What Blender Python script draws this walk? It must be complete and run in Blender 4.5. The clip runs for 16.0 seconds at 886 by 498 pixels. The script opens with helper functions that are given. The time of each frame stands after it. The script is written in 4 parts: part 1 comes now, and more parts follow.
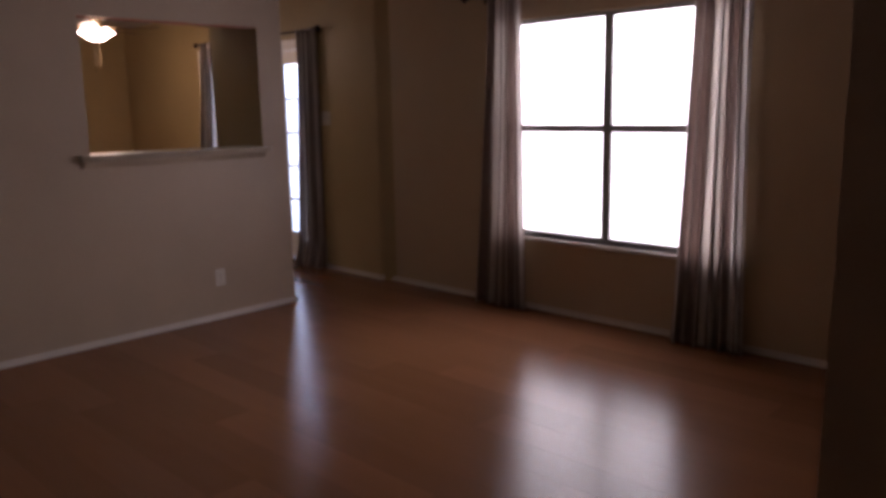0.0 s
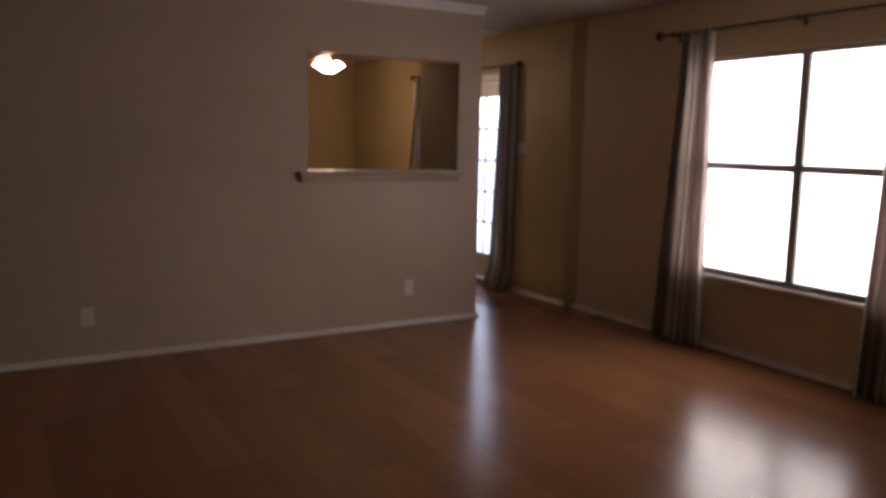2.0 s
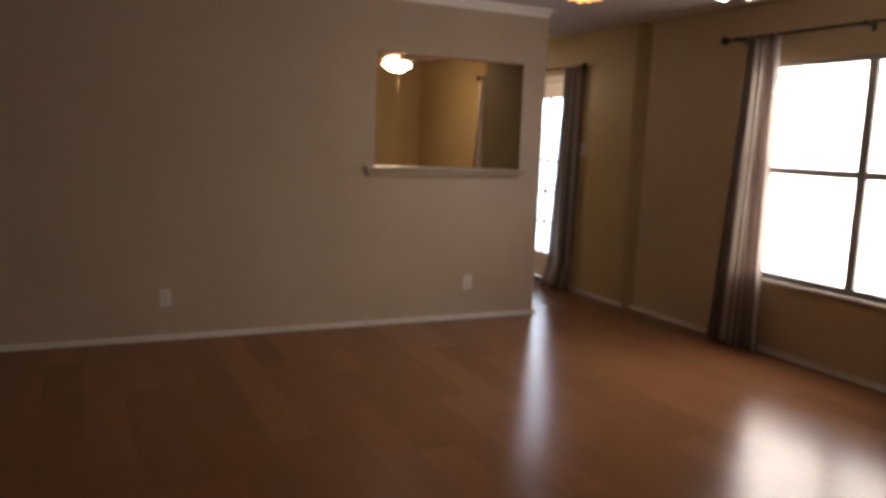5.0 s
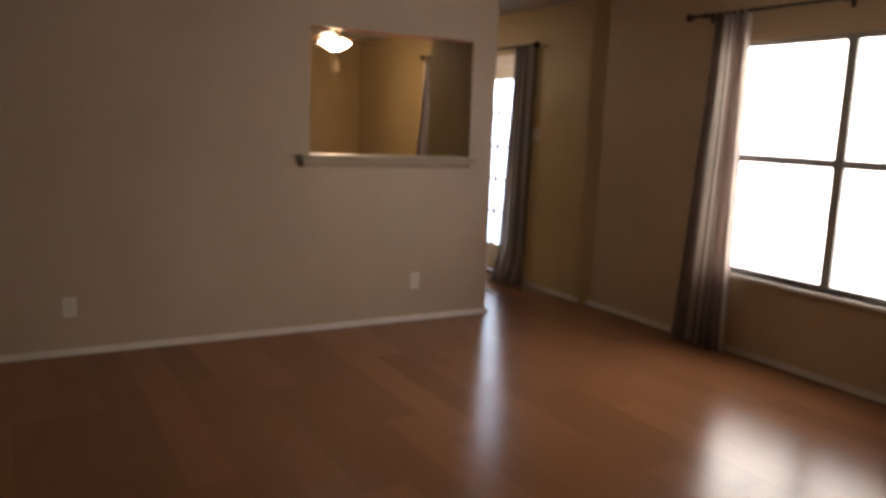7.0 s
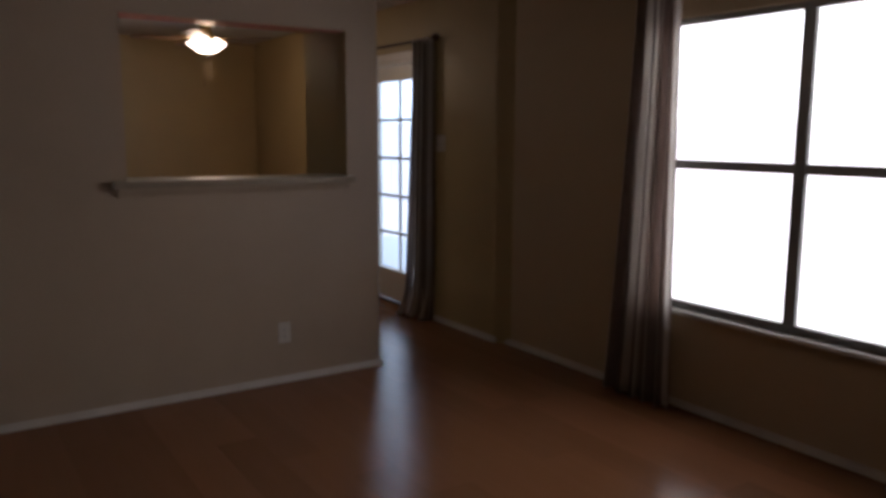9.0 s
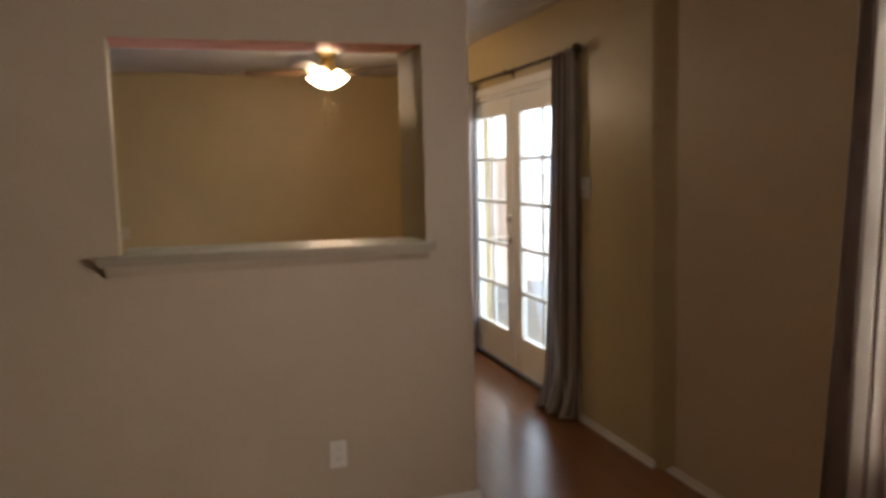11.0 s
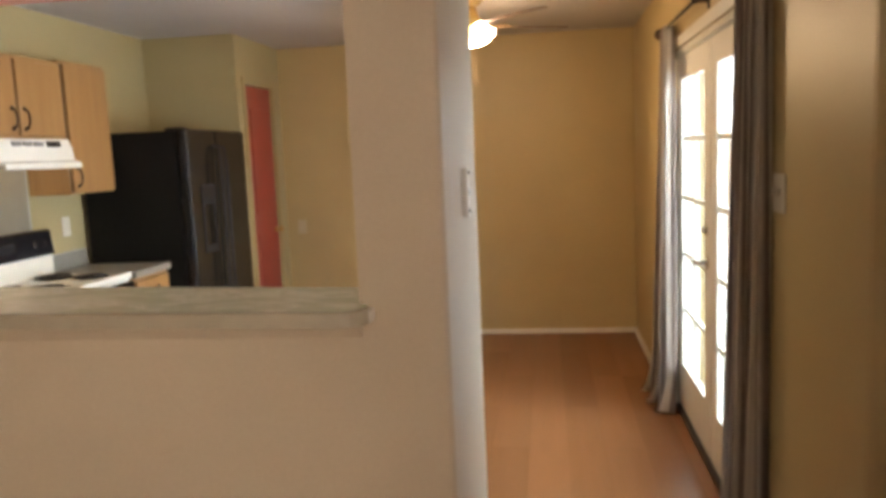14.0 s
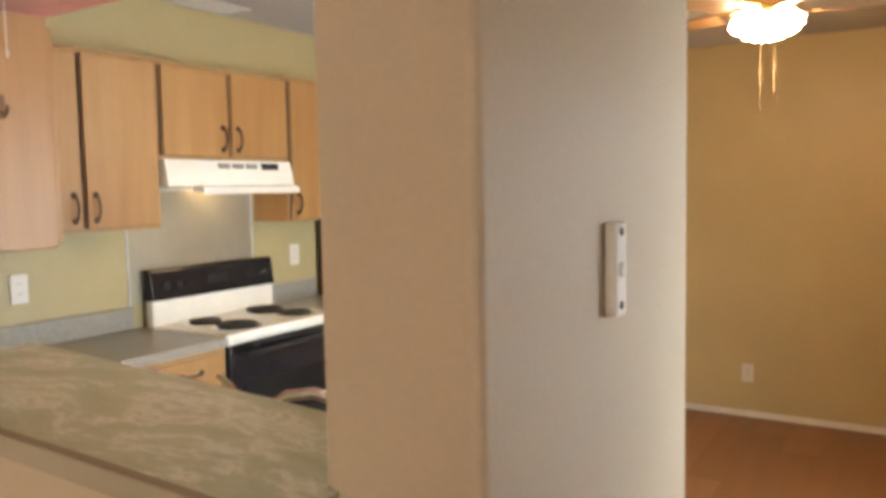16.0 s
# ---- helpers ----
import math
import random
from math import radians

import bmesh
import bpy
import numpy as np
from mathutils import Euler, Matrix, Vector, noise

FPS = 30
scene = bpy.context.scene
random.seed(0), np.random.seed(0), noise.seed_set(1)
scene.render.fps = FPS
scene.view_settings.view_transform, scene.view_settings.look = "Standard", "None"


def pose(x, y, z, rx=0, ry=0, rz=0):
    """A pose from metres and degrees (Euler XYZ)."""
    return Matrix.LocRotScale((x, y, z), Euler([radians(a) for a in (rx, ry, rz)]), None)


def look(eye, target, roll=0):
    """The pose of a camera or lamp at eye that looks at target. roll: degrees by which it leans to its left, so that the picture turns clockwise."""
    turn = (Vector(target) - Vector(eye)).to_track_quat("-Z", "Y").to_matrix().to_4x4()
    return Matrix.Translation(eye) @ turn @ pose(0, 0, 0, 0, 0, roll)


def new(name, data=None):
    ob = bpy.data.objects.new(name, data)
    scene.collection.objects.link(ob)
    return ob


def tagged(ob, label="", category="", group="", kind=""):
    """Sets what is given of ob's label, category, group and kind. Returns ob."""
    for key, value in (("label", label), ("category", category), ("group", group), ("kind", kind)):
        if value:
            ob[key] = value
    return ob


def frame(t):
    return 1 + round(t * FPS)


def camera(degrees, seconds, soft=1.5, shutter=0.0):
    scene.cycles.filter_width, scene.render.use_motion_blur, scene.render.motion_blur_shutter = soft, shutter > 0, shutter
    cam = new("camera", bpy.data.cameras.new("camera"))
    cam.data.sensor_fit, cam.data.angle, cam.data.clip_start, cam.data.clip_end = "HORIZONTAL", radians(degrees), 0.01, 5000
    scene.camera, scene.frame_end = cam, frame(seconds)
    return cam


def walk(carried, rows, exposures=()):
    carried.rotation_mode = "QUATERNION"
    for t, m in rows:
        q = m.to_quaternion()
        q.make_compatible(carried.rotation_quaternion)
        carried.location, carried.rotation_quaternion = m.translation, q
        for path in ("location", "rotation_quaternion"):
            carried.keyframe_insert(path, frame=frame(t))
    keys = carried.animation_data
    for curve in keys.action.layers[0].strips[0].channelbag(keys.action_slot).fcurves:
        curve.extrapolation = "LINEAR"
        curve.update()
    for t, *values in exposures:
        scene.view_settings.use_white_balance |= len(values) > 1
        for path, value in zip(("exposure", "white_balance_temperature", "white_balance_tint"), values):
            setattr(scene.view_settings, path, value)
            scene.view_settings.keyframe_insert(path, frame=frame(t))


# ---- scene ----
cam = camera(59.8, 16.0, soft=4.0)
PATH = [
    (0, (-3.3, -4.745, 1.41), (-1.883, -3.376, 1.051), -1.1),
    (0.5, (-3.37, -4.89, 1.415), (-2.14, -3.349, 1.081), -0.7),
    (1, (-3.338, -4.969, 1.399), (-2.197, -3.356, 1.091), -0.15),
    (1.5, (-3.275, -5.06, 1.372), (-2.221, -3.383, 1.092), 0.7),
    (2, (-3.304, -5.092, 1.391), (-2.303, -3.383, 1.115), 1.1),
    (2.5, (-3.37, -5.15, 1.382), (-2.407, -3.418, 1.115), 1.45),
    (3, (-3.475, -5.162, 1.372), (-2.525, -3.422, 1.113), 1.75),
    (3.5, (-3.483, -5.212, 1.361), (-2.568, -3.451, 1.109), 2.3),
    (4, (-3.493, -5.265, 1.375), (-2.607, -3.492, 1.114), 2.5),
    (6.5, (-3.125, -4.992, 1.388), (-2.277, -3.207, 1.081), 2.25),
    (7, (-3.154, -4.775, 1.402), (-2.165, -3.066, 1.082), 2.3),
    (7.5, (-3.13, -4.545, 1.388), (-1.968, -2.949, 1.068), 2.35),
    (8, (-2.86, -4.46, 1.352), (-1.649, -2.896, 1.055), 1.6),
    (8.5, (-2.56, -4.22, 1.387), (-1.352, -2.656, 1.083), 1.2),
    (9, (-2.226, -4.057, 1.41), (-1.133, -2.409, 1.116), 0.3),
    (9.5, (-1.86, -3.885, 1.4), (-0.907, -2.149, 1.136), -0.2),
    (11.8, (-0.737, -2.787, 1.509), (-0.345, -0.835, 1.324), -1.7),
    (12, (-0.638, -2.72, 1.498), (-0.293, -0.758, 1.319), -1.7),
    (12.5, (-0.362, -2.534, 1.494), (-0.171, -0.553, 1.298), -2.1),
    (13, (-0.141, -2.422, 1.515), (-0.103, -0.434, 1.295), -1.9),
    (13.5, (0.067, -2.076, 1.518), (-0.051, -0.094, 1.277), -2.1),
    (14, (0.229, -1.706, 1.51), (-0.043, 0.26, 1.261), -2.5),
    (14.5, (0.35, -1.38, 1.501), (-0.107, 0.553, 1.264), -2.4),
    (15, (0.415, -1.082, 1.507), (-0.292, 0.776, 1.293), -2.2),
    (15.5, (0.422, -0.879, 1.514), (-0.568, 0.85, 1.336), -2.2),
    (16, (0.377, -0.671, 1.517), (-0.681, 1.019, 1.362), -1.1),
]
walk(cam, [(t, look(eye, target, roll)) for t, eye, target, roll in PATH],
     exposures=[(0, -0.08, 6750, 43), (0.5, 0.0, 6900, 42), (1.5, 0.05, 7100, 38), (2.5, 0.27, 7600, 34), (3.5, 0.62, 7900, 31), (4.2, 0.72, 7900, 30), (7, 0.72, 7700, 27), (7.5, 0.1, 7200, 27), (8, -0.82, 6900, 28), (8.5, -0.88, 6600, 26), (9, -0.66, 6600, 27), (9.7, -0.6, 6750, 27), (11.8, 1.45, 7800, 19), (13.5, 1.62, 8000, 19), (15, 1.8, 9000, 22), (16, 1.86, 9000, 21)])

# ---- world, sun, large lights ----
world = bpy.data.worlds.new("world")
scene.world = world
world.use_nodes = True
wn = world.node_tree
bg = wn.nodes["Background"]
sky = wn.nodes.new("ShaderNodeTexSky")
sky.sky_type = "NISHITA"
sky.sun_disc = False
sky.sun_elevation, sky.sun_rotation = radians(45), radians(233)
wn.links.new(sky.outputs["Color"], bg.inputs["Color"])
bg.inputs["Strength"].default_value = 0.15


def lamp(name, kind, energy, color, m, **settings):
    data = bpy.data.lights.new(name, kind)
    data.energy, data.color = energy, color
    if "size" in settings:
        data.shape, data.size, data.size_y = "RECTANGLE", settings["size"][0], settings["size"][1]
    if "radius" in settings:
        data.shadow_soft_size = settings["radius"]
    if "angle" in settings:
        data.angle = radians(settings["angle"])
    ob = new(name, data)
    ob.matrix_world = m
    return ob


lamp("sun", "SUN", 4.5, (1.0, 0.95, 0.87), look((-12, -9, 15), (0, 0, 0)), angle=0.5)
# daylight standing in the two openings of the outer wall
lamp("window_daylight", "AREA", 46, (0.93, 0.96, 1.0), look((1.145, -2.10, 1.27), (-1, -2.10, 1.27)), size=(2.15, 1.75))
door_light = lamp("door_daylight", "AREA", 40, (0.46, 0.70, 1.0), look((1.34, 1.82, 1.02), (-1, 1.82, 0.55)), size=(1.75, 1.85))
door_light.data.spread = radians(140)

# ---- materials ----


class Nodes:
    """A small builder of node materials."""

    def __init__(self, name):
        self.m = bpy.data.materials.new(name)
        self.m.use_nodes = True
        self.t = self.m.node_tree
        self.b = self.t.nodes["Principled BSDF"]
        self.coord = self.t.nodes.new("ShaderNodeTexCoord")

    def node(self, kind, **kw):
        n = self.t.nodes.new(kind)
        for k, v in kw.items():
            n.inputs[k].default_value = v
        return n

    def link(self, a, b):
        self.t.links.new(a, b)

    def space(self, scale=(1, 1, 1), shift=None, source="Object"):
        mp = self.node("ShaderNodeMapping", Scale=scale)
        self.link(self.coord.outputs[source], mp.inputs["Vector"])
        if shift is not None:
            self.link(shift, mp.inputs["Location"])
        return mp.outputs["Vector"]

    def noise(self, vec, scale, detail=4.0, rough=0.55):
        n = self.node("ShaderNodeTexNoise", Scale=scale, Detail=detail, Roughness=rough)
        self.link(vec, n.inputs["Vector"])
        return n.outputs["Fac"]

    def ramp(self, fac, *stops):
        r = self.t.nodes.new("ShaderNodeValToRGB")
        e = r.color_ramp.elements
        while len(e) < len(stops):
            e.new(0.5)
        for i, (p, c) in enumerate(stops):
            e[i].position, e[i].color = p, (*c, 1) if len(c) == 3 else c
        self.link(fac, r.inputs["Fac"])
        return r.outputs["Color"]

    def mix(self, fac, a, b, mode="MIX"):
        n = self.t.nodes.new("ShaderNodeMix")
        n.data_type, n.blend_type = "RGBA", mode
        for k, v in ((0, fac), (6, a), (7, b)):
            if hasattr(v, "is_linked"):
                self.link(v, n.inputs[k])
            else:
                n.inputs[k].default_value = v if k == 0 else (*v, 1)
        return n.outputs[2]

    def value(self, fac, lo, hi):
        n = self.node("ShaderNodeMapRange")
        n.inputs["To Min"].default_value, n.inputs["To Max"].default_value = lo, hi
        self.link(fac, n.inputs["Value"])
        return n.outputs["Result"]

    def bump(self, fac, strength, distance=0.002):
        n = self.node("ShaderNodeBump", Strength=strength, Distance=distance)
        self.link(fac, n.inputs["Height"])
        self.link(n.outputs["Normal"], self.b.inputs["Normal"])

    def set(self, **kw):
        for k, v in kw.items():
            s = self.b.inputs[k.replace("_", " ")]
            if hasattr(v, "is_linked"):
                self.link(v, s)
            else:
                s.default_value = v
        return self


def tone(c, f):
    return tuple(min(1, v * f) for v in c)


def paint(name, c, rough=0.5, mottle=0.08, peel=0.12, scale=1.3):
    n = Nodes(name)
    v = n.space()
    big = n.noise(v, scale, 5)
    fine = n.noise(v, 90, 3)
    col = n.ramp(big, (0.3, tone(c, 1 - mottle)), (0.7, tone(c, 1 + mottle)))
    col = n.mix(0.25, col, n.ramp(fine, (0.3, tone(c, 0.9)), (0.7, tone(c, 1.1))))
    n.set(Base_Color=col, Roughness=n.value(big, rough - 0.06, rough + 0.08), Specular_IOR_Level=0.35)
    n.bump(fine, peel, 0.003)
    return n.m


def solid(name, c, rough=0.4, metal=0.0, wear=0.1, scale=12, bump=0.05, spec=0.5, coat=0.0):
    n = Nodes(name)
    v = n.space()
    a = n.noise(v, scale, 5)
    b = n.noise(v, scale * 9, 3)
    col = n.mix(n.value(b, 0.0, 0.5), n.ramp(a, (0.3, tone(c, 1 - wear)), (0.7, tone(c, 1 + wear))), tone(c, 1 - wear))
    n.set(Base_Color=col, Roughness=n.value(a, rough * 0.85, min(1, rough * 1.2)), Metallic=metal, Specular_IOR_Level=spec, Coat_Weight=coat)
    n.bump(b, bump, 0.001)
    return n.m


def wood(name, dark, light, axis, rough=0.35, per_piece=False, grain=0.4, spec=0.5):
    """Grain that runs along the given axis (0, 1, 2)."""
    n = Nodes(name)
    info = n.t.nodes.new("ShaderNodeObjectInfo")
    sc = [14.0, 14.0, 14.0]
    sc[axis] = 1.1
    shift = None
    if per_piece:
        comb = n.t.nodes.new("ShaderNodeCombineXYZ")
        for i, k in enumerate(("X", "Y", "Z")):
            mul = n.node("ShaderNodeMath")
            mul.operation = "MULTIPLY"
            n.link(info.outputs["Random"], mul.inputs[0])
            mul.inputs[1].default_value = (37.0, 91.0, 13.0)[i]
            n.link(mul.outputs[0], comb.inputs[k])
        shift = comb.outputs["Vector"]
    v = n.space(sc, shift)
    g = n.noise(v, 1.0, 7, 0.62)
    sc2 = [90.0, 90.0, 90.0]
    sc2[axis] = 3.0
    f = n.noise(n.space(sc2, shift), 1.0, 4)
    col = n.ramp(g, (0.28, dark), (0.5, tone(tuple((a + b) / 2 for a, b in zip(dark, light)), 1.0)), (0.72, light))
    col = n.mix(n.value(f, 0.0, grain), col, dark)
    if per_piece:
        t = n.ramp(info.outputs["Random"], (0.0, (0.88, 0.87, 0.87)), (0.5, (1, 1, 1)), (1.0, (1.10, 1.09, 1.08)))
        col = n.mix(1.0, col, t, "MULTIPLY")
    n.set(Base_Color=col, Roughness=n.value(g, rough * 0.8, rough * 1.25), Specular_IOR_Level=spec)
    n.bump(f, 0.02 if per_piece else 0.06, 0.0006)
    return n.m


def glow(name, c, strength):
    n = Nodes(name)
    v = n.space((1, 1, 1))
    f = n.noise(v, 30, 2)
    n.set(Base_Color=n.ramp(f, (0.2, tone(c, 0.9)), (0.8, c)), Roughness=0.3, Emission_Color=(*c, 1), Emission_Strength=strength)
    return n.m


def fabric(name, base, stripe_a, stripe_b):
    """Thin striped cloth; u runs across the cloth."""
    n = Nodes(name)
    uv = n.coord.outputs["UV"]
    sep = n.t.nodes.new("ShaderNodeSeparateXYZ")
    n.link(uv, sep.inputs["Vector"])
    mul = n.node("ShaderNodeMath")
    mul.operation = "MULTIPLY"
    n.link(sep.outputs["X"], mul.inputs[0])
    mul.inputs[1].default_value = 7.0
    fr = n.node("ShaderNodeMath")
    fr.operation = "FRACT"
    n.link(mul.outputs[0], fr.inputs[0])
    col = n.ramp(fr.outputs[0], (0.0, base), (0.12, base), (0.18, stripe_a), (0.44, stripe_a), (0.50, stripe_b), (0.58, stripe_b), (0.64, stripe_a), (0.84, stripe_a), (0.92, base))
    v = n.space((1, 1, 1))
    weave = n.noise(n.space((400, 400, 60)), 1.0, 2)
    blot = n.noise(v, 5, 4)
    col = n.mix(n.value(blot, 0.0, 0.35), col, tone(base, 0.8))
    n.set(Base_Color=col, Roughness=0.75, Sheen_Weight=0.25, Specular_IOR_Level=0.2)
    n.bump(weave, 0.2, 0.001)
    tr = n.t.nodes.new("ShaderNodeBsdfTranslucent")
    n.link(col, tr.inputs["Color"])
    mx = n.node("ShaderNodeMixShader")
    mx.inputs["Fac"].default_value = 0.6
    out = n.t.nodes["Material Output"]
    n.link(n.b.outputs["BSDF"], mx.inputs[1])
    n.link(tr.outputs["BSDF"], mx.inputs[2])
    n.link(mx.outputs["Shader"], out.inputs["Surface"])
    return n.m


def marble(name):
    """Grey-green laminate with pale drifting veins."""
    n = Nodes(name)
    v = n.space((1, 1, 1))
    warp = n.node("ShaderNodeTexNoise", Scale=2.2, Detail=5.0)
    n.link(v, warp.inputs["Vector"])
    vv = n.t.nodes.new("ShaderNodeMix")
    vv.data_type = "VECTOR"
    vv.inputs[0].default_value = 0.2
    n.link(v, vv.inputs[4])
    n.link(warp.outputs["Color"], vv.inputs[5])
    mp = n.node("ShaderNodeMapping", Scale=(2.4, 6.5, 2.0), Rotation=(0, 0, 0.75))
    n.link(vv.outputs[1], mp.inputs["Vector"])
    a = n.noise(mp.outputs["Vector"], 2.6, 9, 0.7)
    b = n.noise(mp.outputs["Vector"], 6.5, 6, 0.6)
    col = n.ramp(a, (0.28, (0.38, 0.41, 0.29)), (0.42, (0.46, 0.51, 0.38)), (0.51, (0.54, 0.57, 0.46)), (0.56, (0.82, 0.83, 0.77)), (0.60, (0.52, 0.56, 0.44)), (0.70, (0.64, 0.59, 0.50)))
    col = n.mix(n.value(b, 0.0, 0.3), col, (0.40, 0.47, 0.33))
    n.set(Base_Color=col, Roughness=n.value(b, 0.26, 0.44), Specular_IOR_Level=0.4)
    n.bump(b, 0.03, 0.001)
    return n.m


def glass_mat(name):
    n = Nodes(name)
    v = n.space()
    f = n.noise(v, 3, 3)
    n.set(Base_Color=(0.97, 0.99, 0.98, 1), Transmission_Weight=1.0, IOR=1.45, Roughness=n.value(f, 0.0, 0.02))
    return n.m


TAUPE = paint("taupe_wall_paint", (0.425, 0.33, 0.232), 0.45)
UMBER = paint("brown_tan_wall_paint", (0.50, 0.38, 0.237), 0.45)
TAN = paint("tan_wall_paint", (0.45, 0.335, 0.165), 0.43)
OLIVE = paint("olive_kitchen_paint", (0.365, 0.295, 0.15), 0.4)
CEIL = paint("ceiling_paint", (0.50, 0.465, 0.42), 0.8, 0.05, 0.5, 2.0)
TRIM = solid("white_trim_paint", (0.76, 0.72, 0.66), 0.35, 0, 0.06, 6)
BASE = solid("baseboard_paint", (0.58, 0.53, 0.46), 0.4, 0, 0.08, 6)
DOORWHITE = solid("door_white_paint", (0.74, 0.71, 0.63), 0.3, 0, 0.05, 5)
PINK = solid("red_header_paint", (0.86, 0.34, 0.29), 0.22, 0, 0.12, 7)
RED = solid("red_door_paint", (0.30, 0.045, 0.03), 0.4, 0, 0.15, 5)
PLANK = wood("laminate_plank", (0.205, 0.088, 0.038), (0.224, 0.099, 0.044), 1, 0.23, True, 0.05, 0.27)
SUBFLOOR = solid("floor_joint", (0.12, 0.05, 0.022), 0.6, 0, 0.2, 20)
MAPLE = wood("maple_cabinet", (0.29, 0.138, 0.048), (0.385, 0.212, 0.082), 2, 0.36)
MAPLE_EDGE = wood("maple_edge", (0.28, 0.138, 0.05), (0.38, 0.215, 0.085), 2, 0.42)
# dark brown that paints in the shade of door gaps and vent openings
GAP = solid("painted_gap_shade", (0.06, 0.03, 0.015), 0.7, 0, 0.2, 20)
BRONZE = solid("dark_bronze", (0.06, 0.04, 0.03), 0.35, 0.85, 0.2, 40)
BRASS = solid("polished_brass", (0.42, 0.27, 0.10), 0.3, 1.0, 0.12, 30)
CHAIN = solid("dull_brass_chain", (0.12, 0.09, 0.05), 0.6, 0.0, 0.15, 60)
CHROME = solid("chrome", (0.75, 0.75, 0.74), 0.12, 1.0, 0.05, 30, 0.02)
STEEL = solid("brushed_steel", (0.55, 0.54, 0.51), 0.3, 0.9, 0.08, 30)
ALU = solid("grey_window_aluminium", (0.30, 0.30, 0.29), 0.45, 0.25, 0.1, 20)
BLACK = solid("black_enamel", (0.012, 0.011, 0.012), 0.2, 0, 0.2, 8, 0.03, spec=0.3)
FRIDGE = solid("black_refrigerator_front", (0.008, 0.007, 0.007), 0.2, 0, 0.2, 40, 0.03, spec=0.35)
BLACKSIDE = solid("black_textured_side", (0.010, 0.009, 0.008), 0.5, 0, 0.2, 60, 0.25, spec=0.1)
BLACKMATTE = solid("black_plastic", (0.014, 0.013, 0.013), 0.5, 0, 0.2, 30, spec=0.25)
IRON = solid("burner_coil_iron", (0.025, 0.023, 0.022), 0.55, 0.3, 0.25, 60)
ENAMEL = solid("white_enamel", (0.72, 0.69, 0.60), 0.22, 0, 0.05, 8, 0.02)
LAMINATE = solid("grey_laminate", (0.25, 0.235, 0.20), 0.32, 0, 0.16, 45, 0.03)
SPLASH = solid("steel_splash_panel", (0.34, 0.30, 0.22), 0.36, 0.55, 0.08, 6)
PLASTIC = solid("white_plastic", (0.60, 0.56, 0.49), 0.35, 0, 0.04, 20)
NOSING = solid("beige_edge_strip", (0.31, 0.255, 0.18), 0.6, 0, 0.1, 14)
DEVICE = solid("beige_plastic", (0.56, 0.51, 0.44), 0.4, 0, 0.06, 20)
TANPLATE = solid("tan_plate_plastic", (0.47, 0.38, 0.24), 0.4, 0, 0.05, 20)
CHIME = solid("off_white_plastic", (0.60, 0.56, 0.50), 0.4, 0, 0.05, 20)
SWITCH = solid("grey_switch_plastic", (0.20, 0.19, 0.18), 0.4, 0, 0.06, 20)
HOOK = solid("brown_hook", (0.16, 0.08, 0.04), 0.5, 0, 0.1, 20)
MARBLE = marble("veined_laminate")
CLOTH = fabric("striped_cloth", (0.84, 0.80, 0.75), (0.33, 0.25, 0.22), (0.95, 0.93, 0.90))
GLASS = glass_mat("window_glass")
BULB = glow("lit_frosted_glass", (1.0, 0.90, 0.76), 14)
AMBER = glow("lit_amber_glass", (1.0, 0.58, 0.22), 0.9)
SPOT = glow("lit_spot_glass", (1.0, 0.90, 0.78), 7)
BLADE = wood("walnut_fan_blade", (0.09, 0.045, 0.022), (0.2, 0.105, 0.05), 0, 0.4)
FENCE = wood("grey_fence_wood", (0.40, 0.38, 0.36), (0.55, 0.53, 0.51), 2, 0.8, True)
GRASS = solid("dry_lawn", (0.10, 0.12, 0.05), 0.9, 0, 0.35, 3, 0.6)
CONCRETE = solid("patio_concrete", (0.55, 0.53, 0.50), 0.85, 0, 0.12, 4, 0.3)
LEAF = solid("leaf_green", (0.07, 0.11, 0.035), 0.55, 0, 0.3, 9)
BARK = solid("tree_bark", (0.14, 0.10, 0.07), 0.9, 0, 0.3, 14, 0.6)

# ---- mesh helpers ----


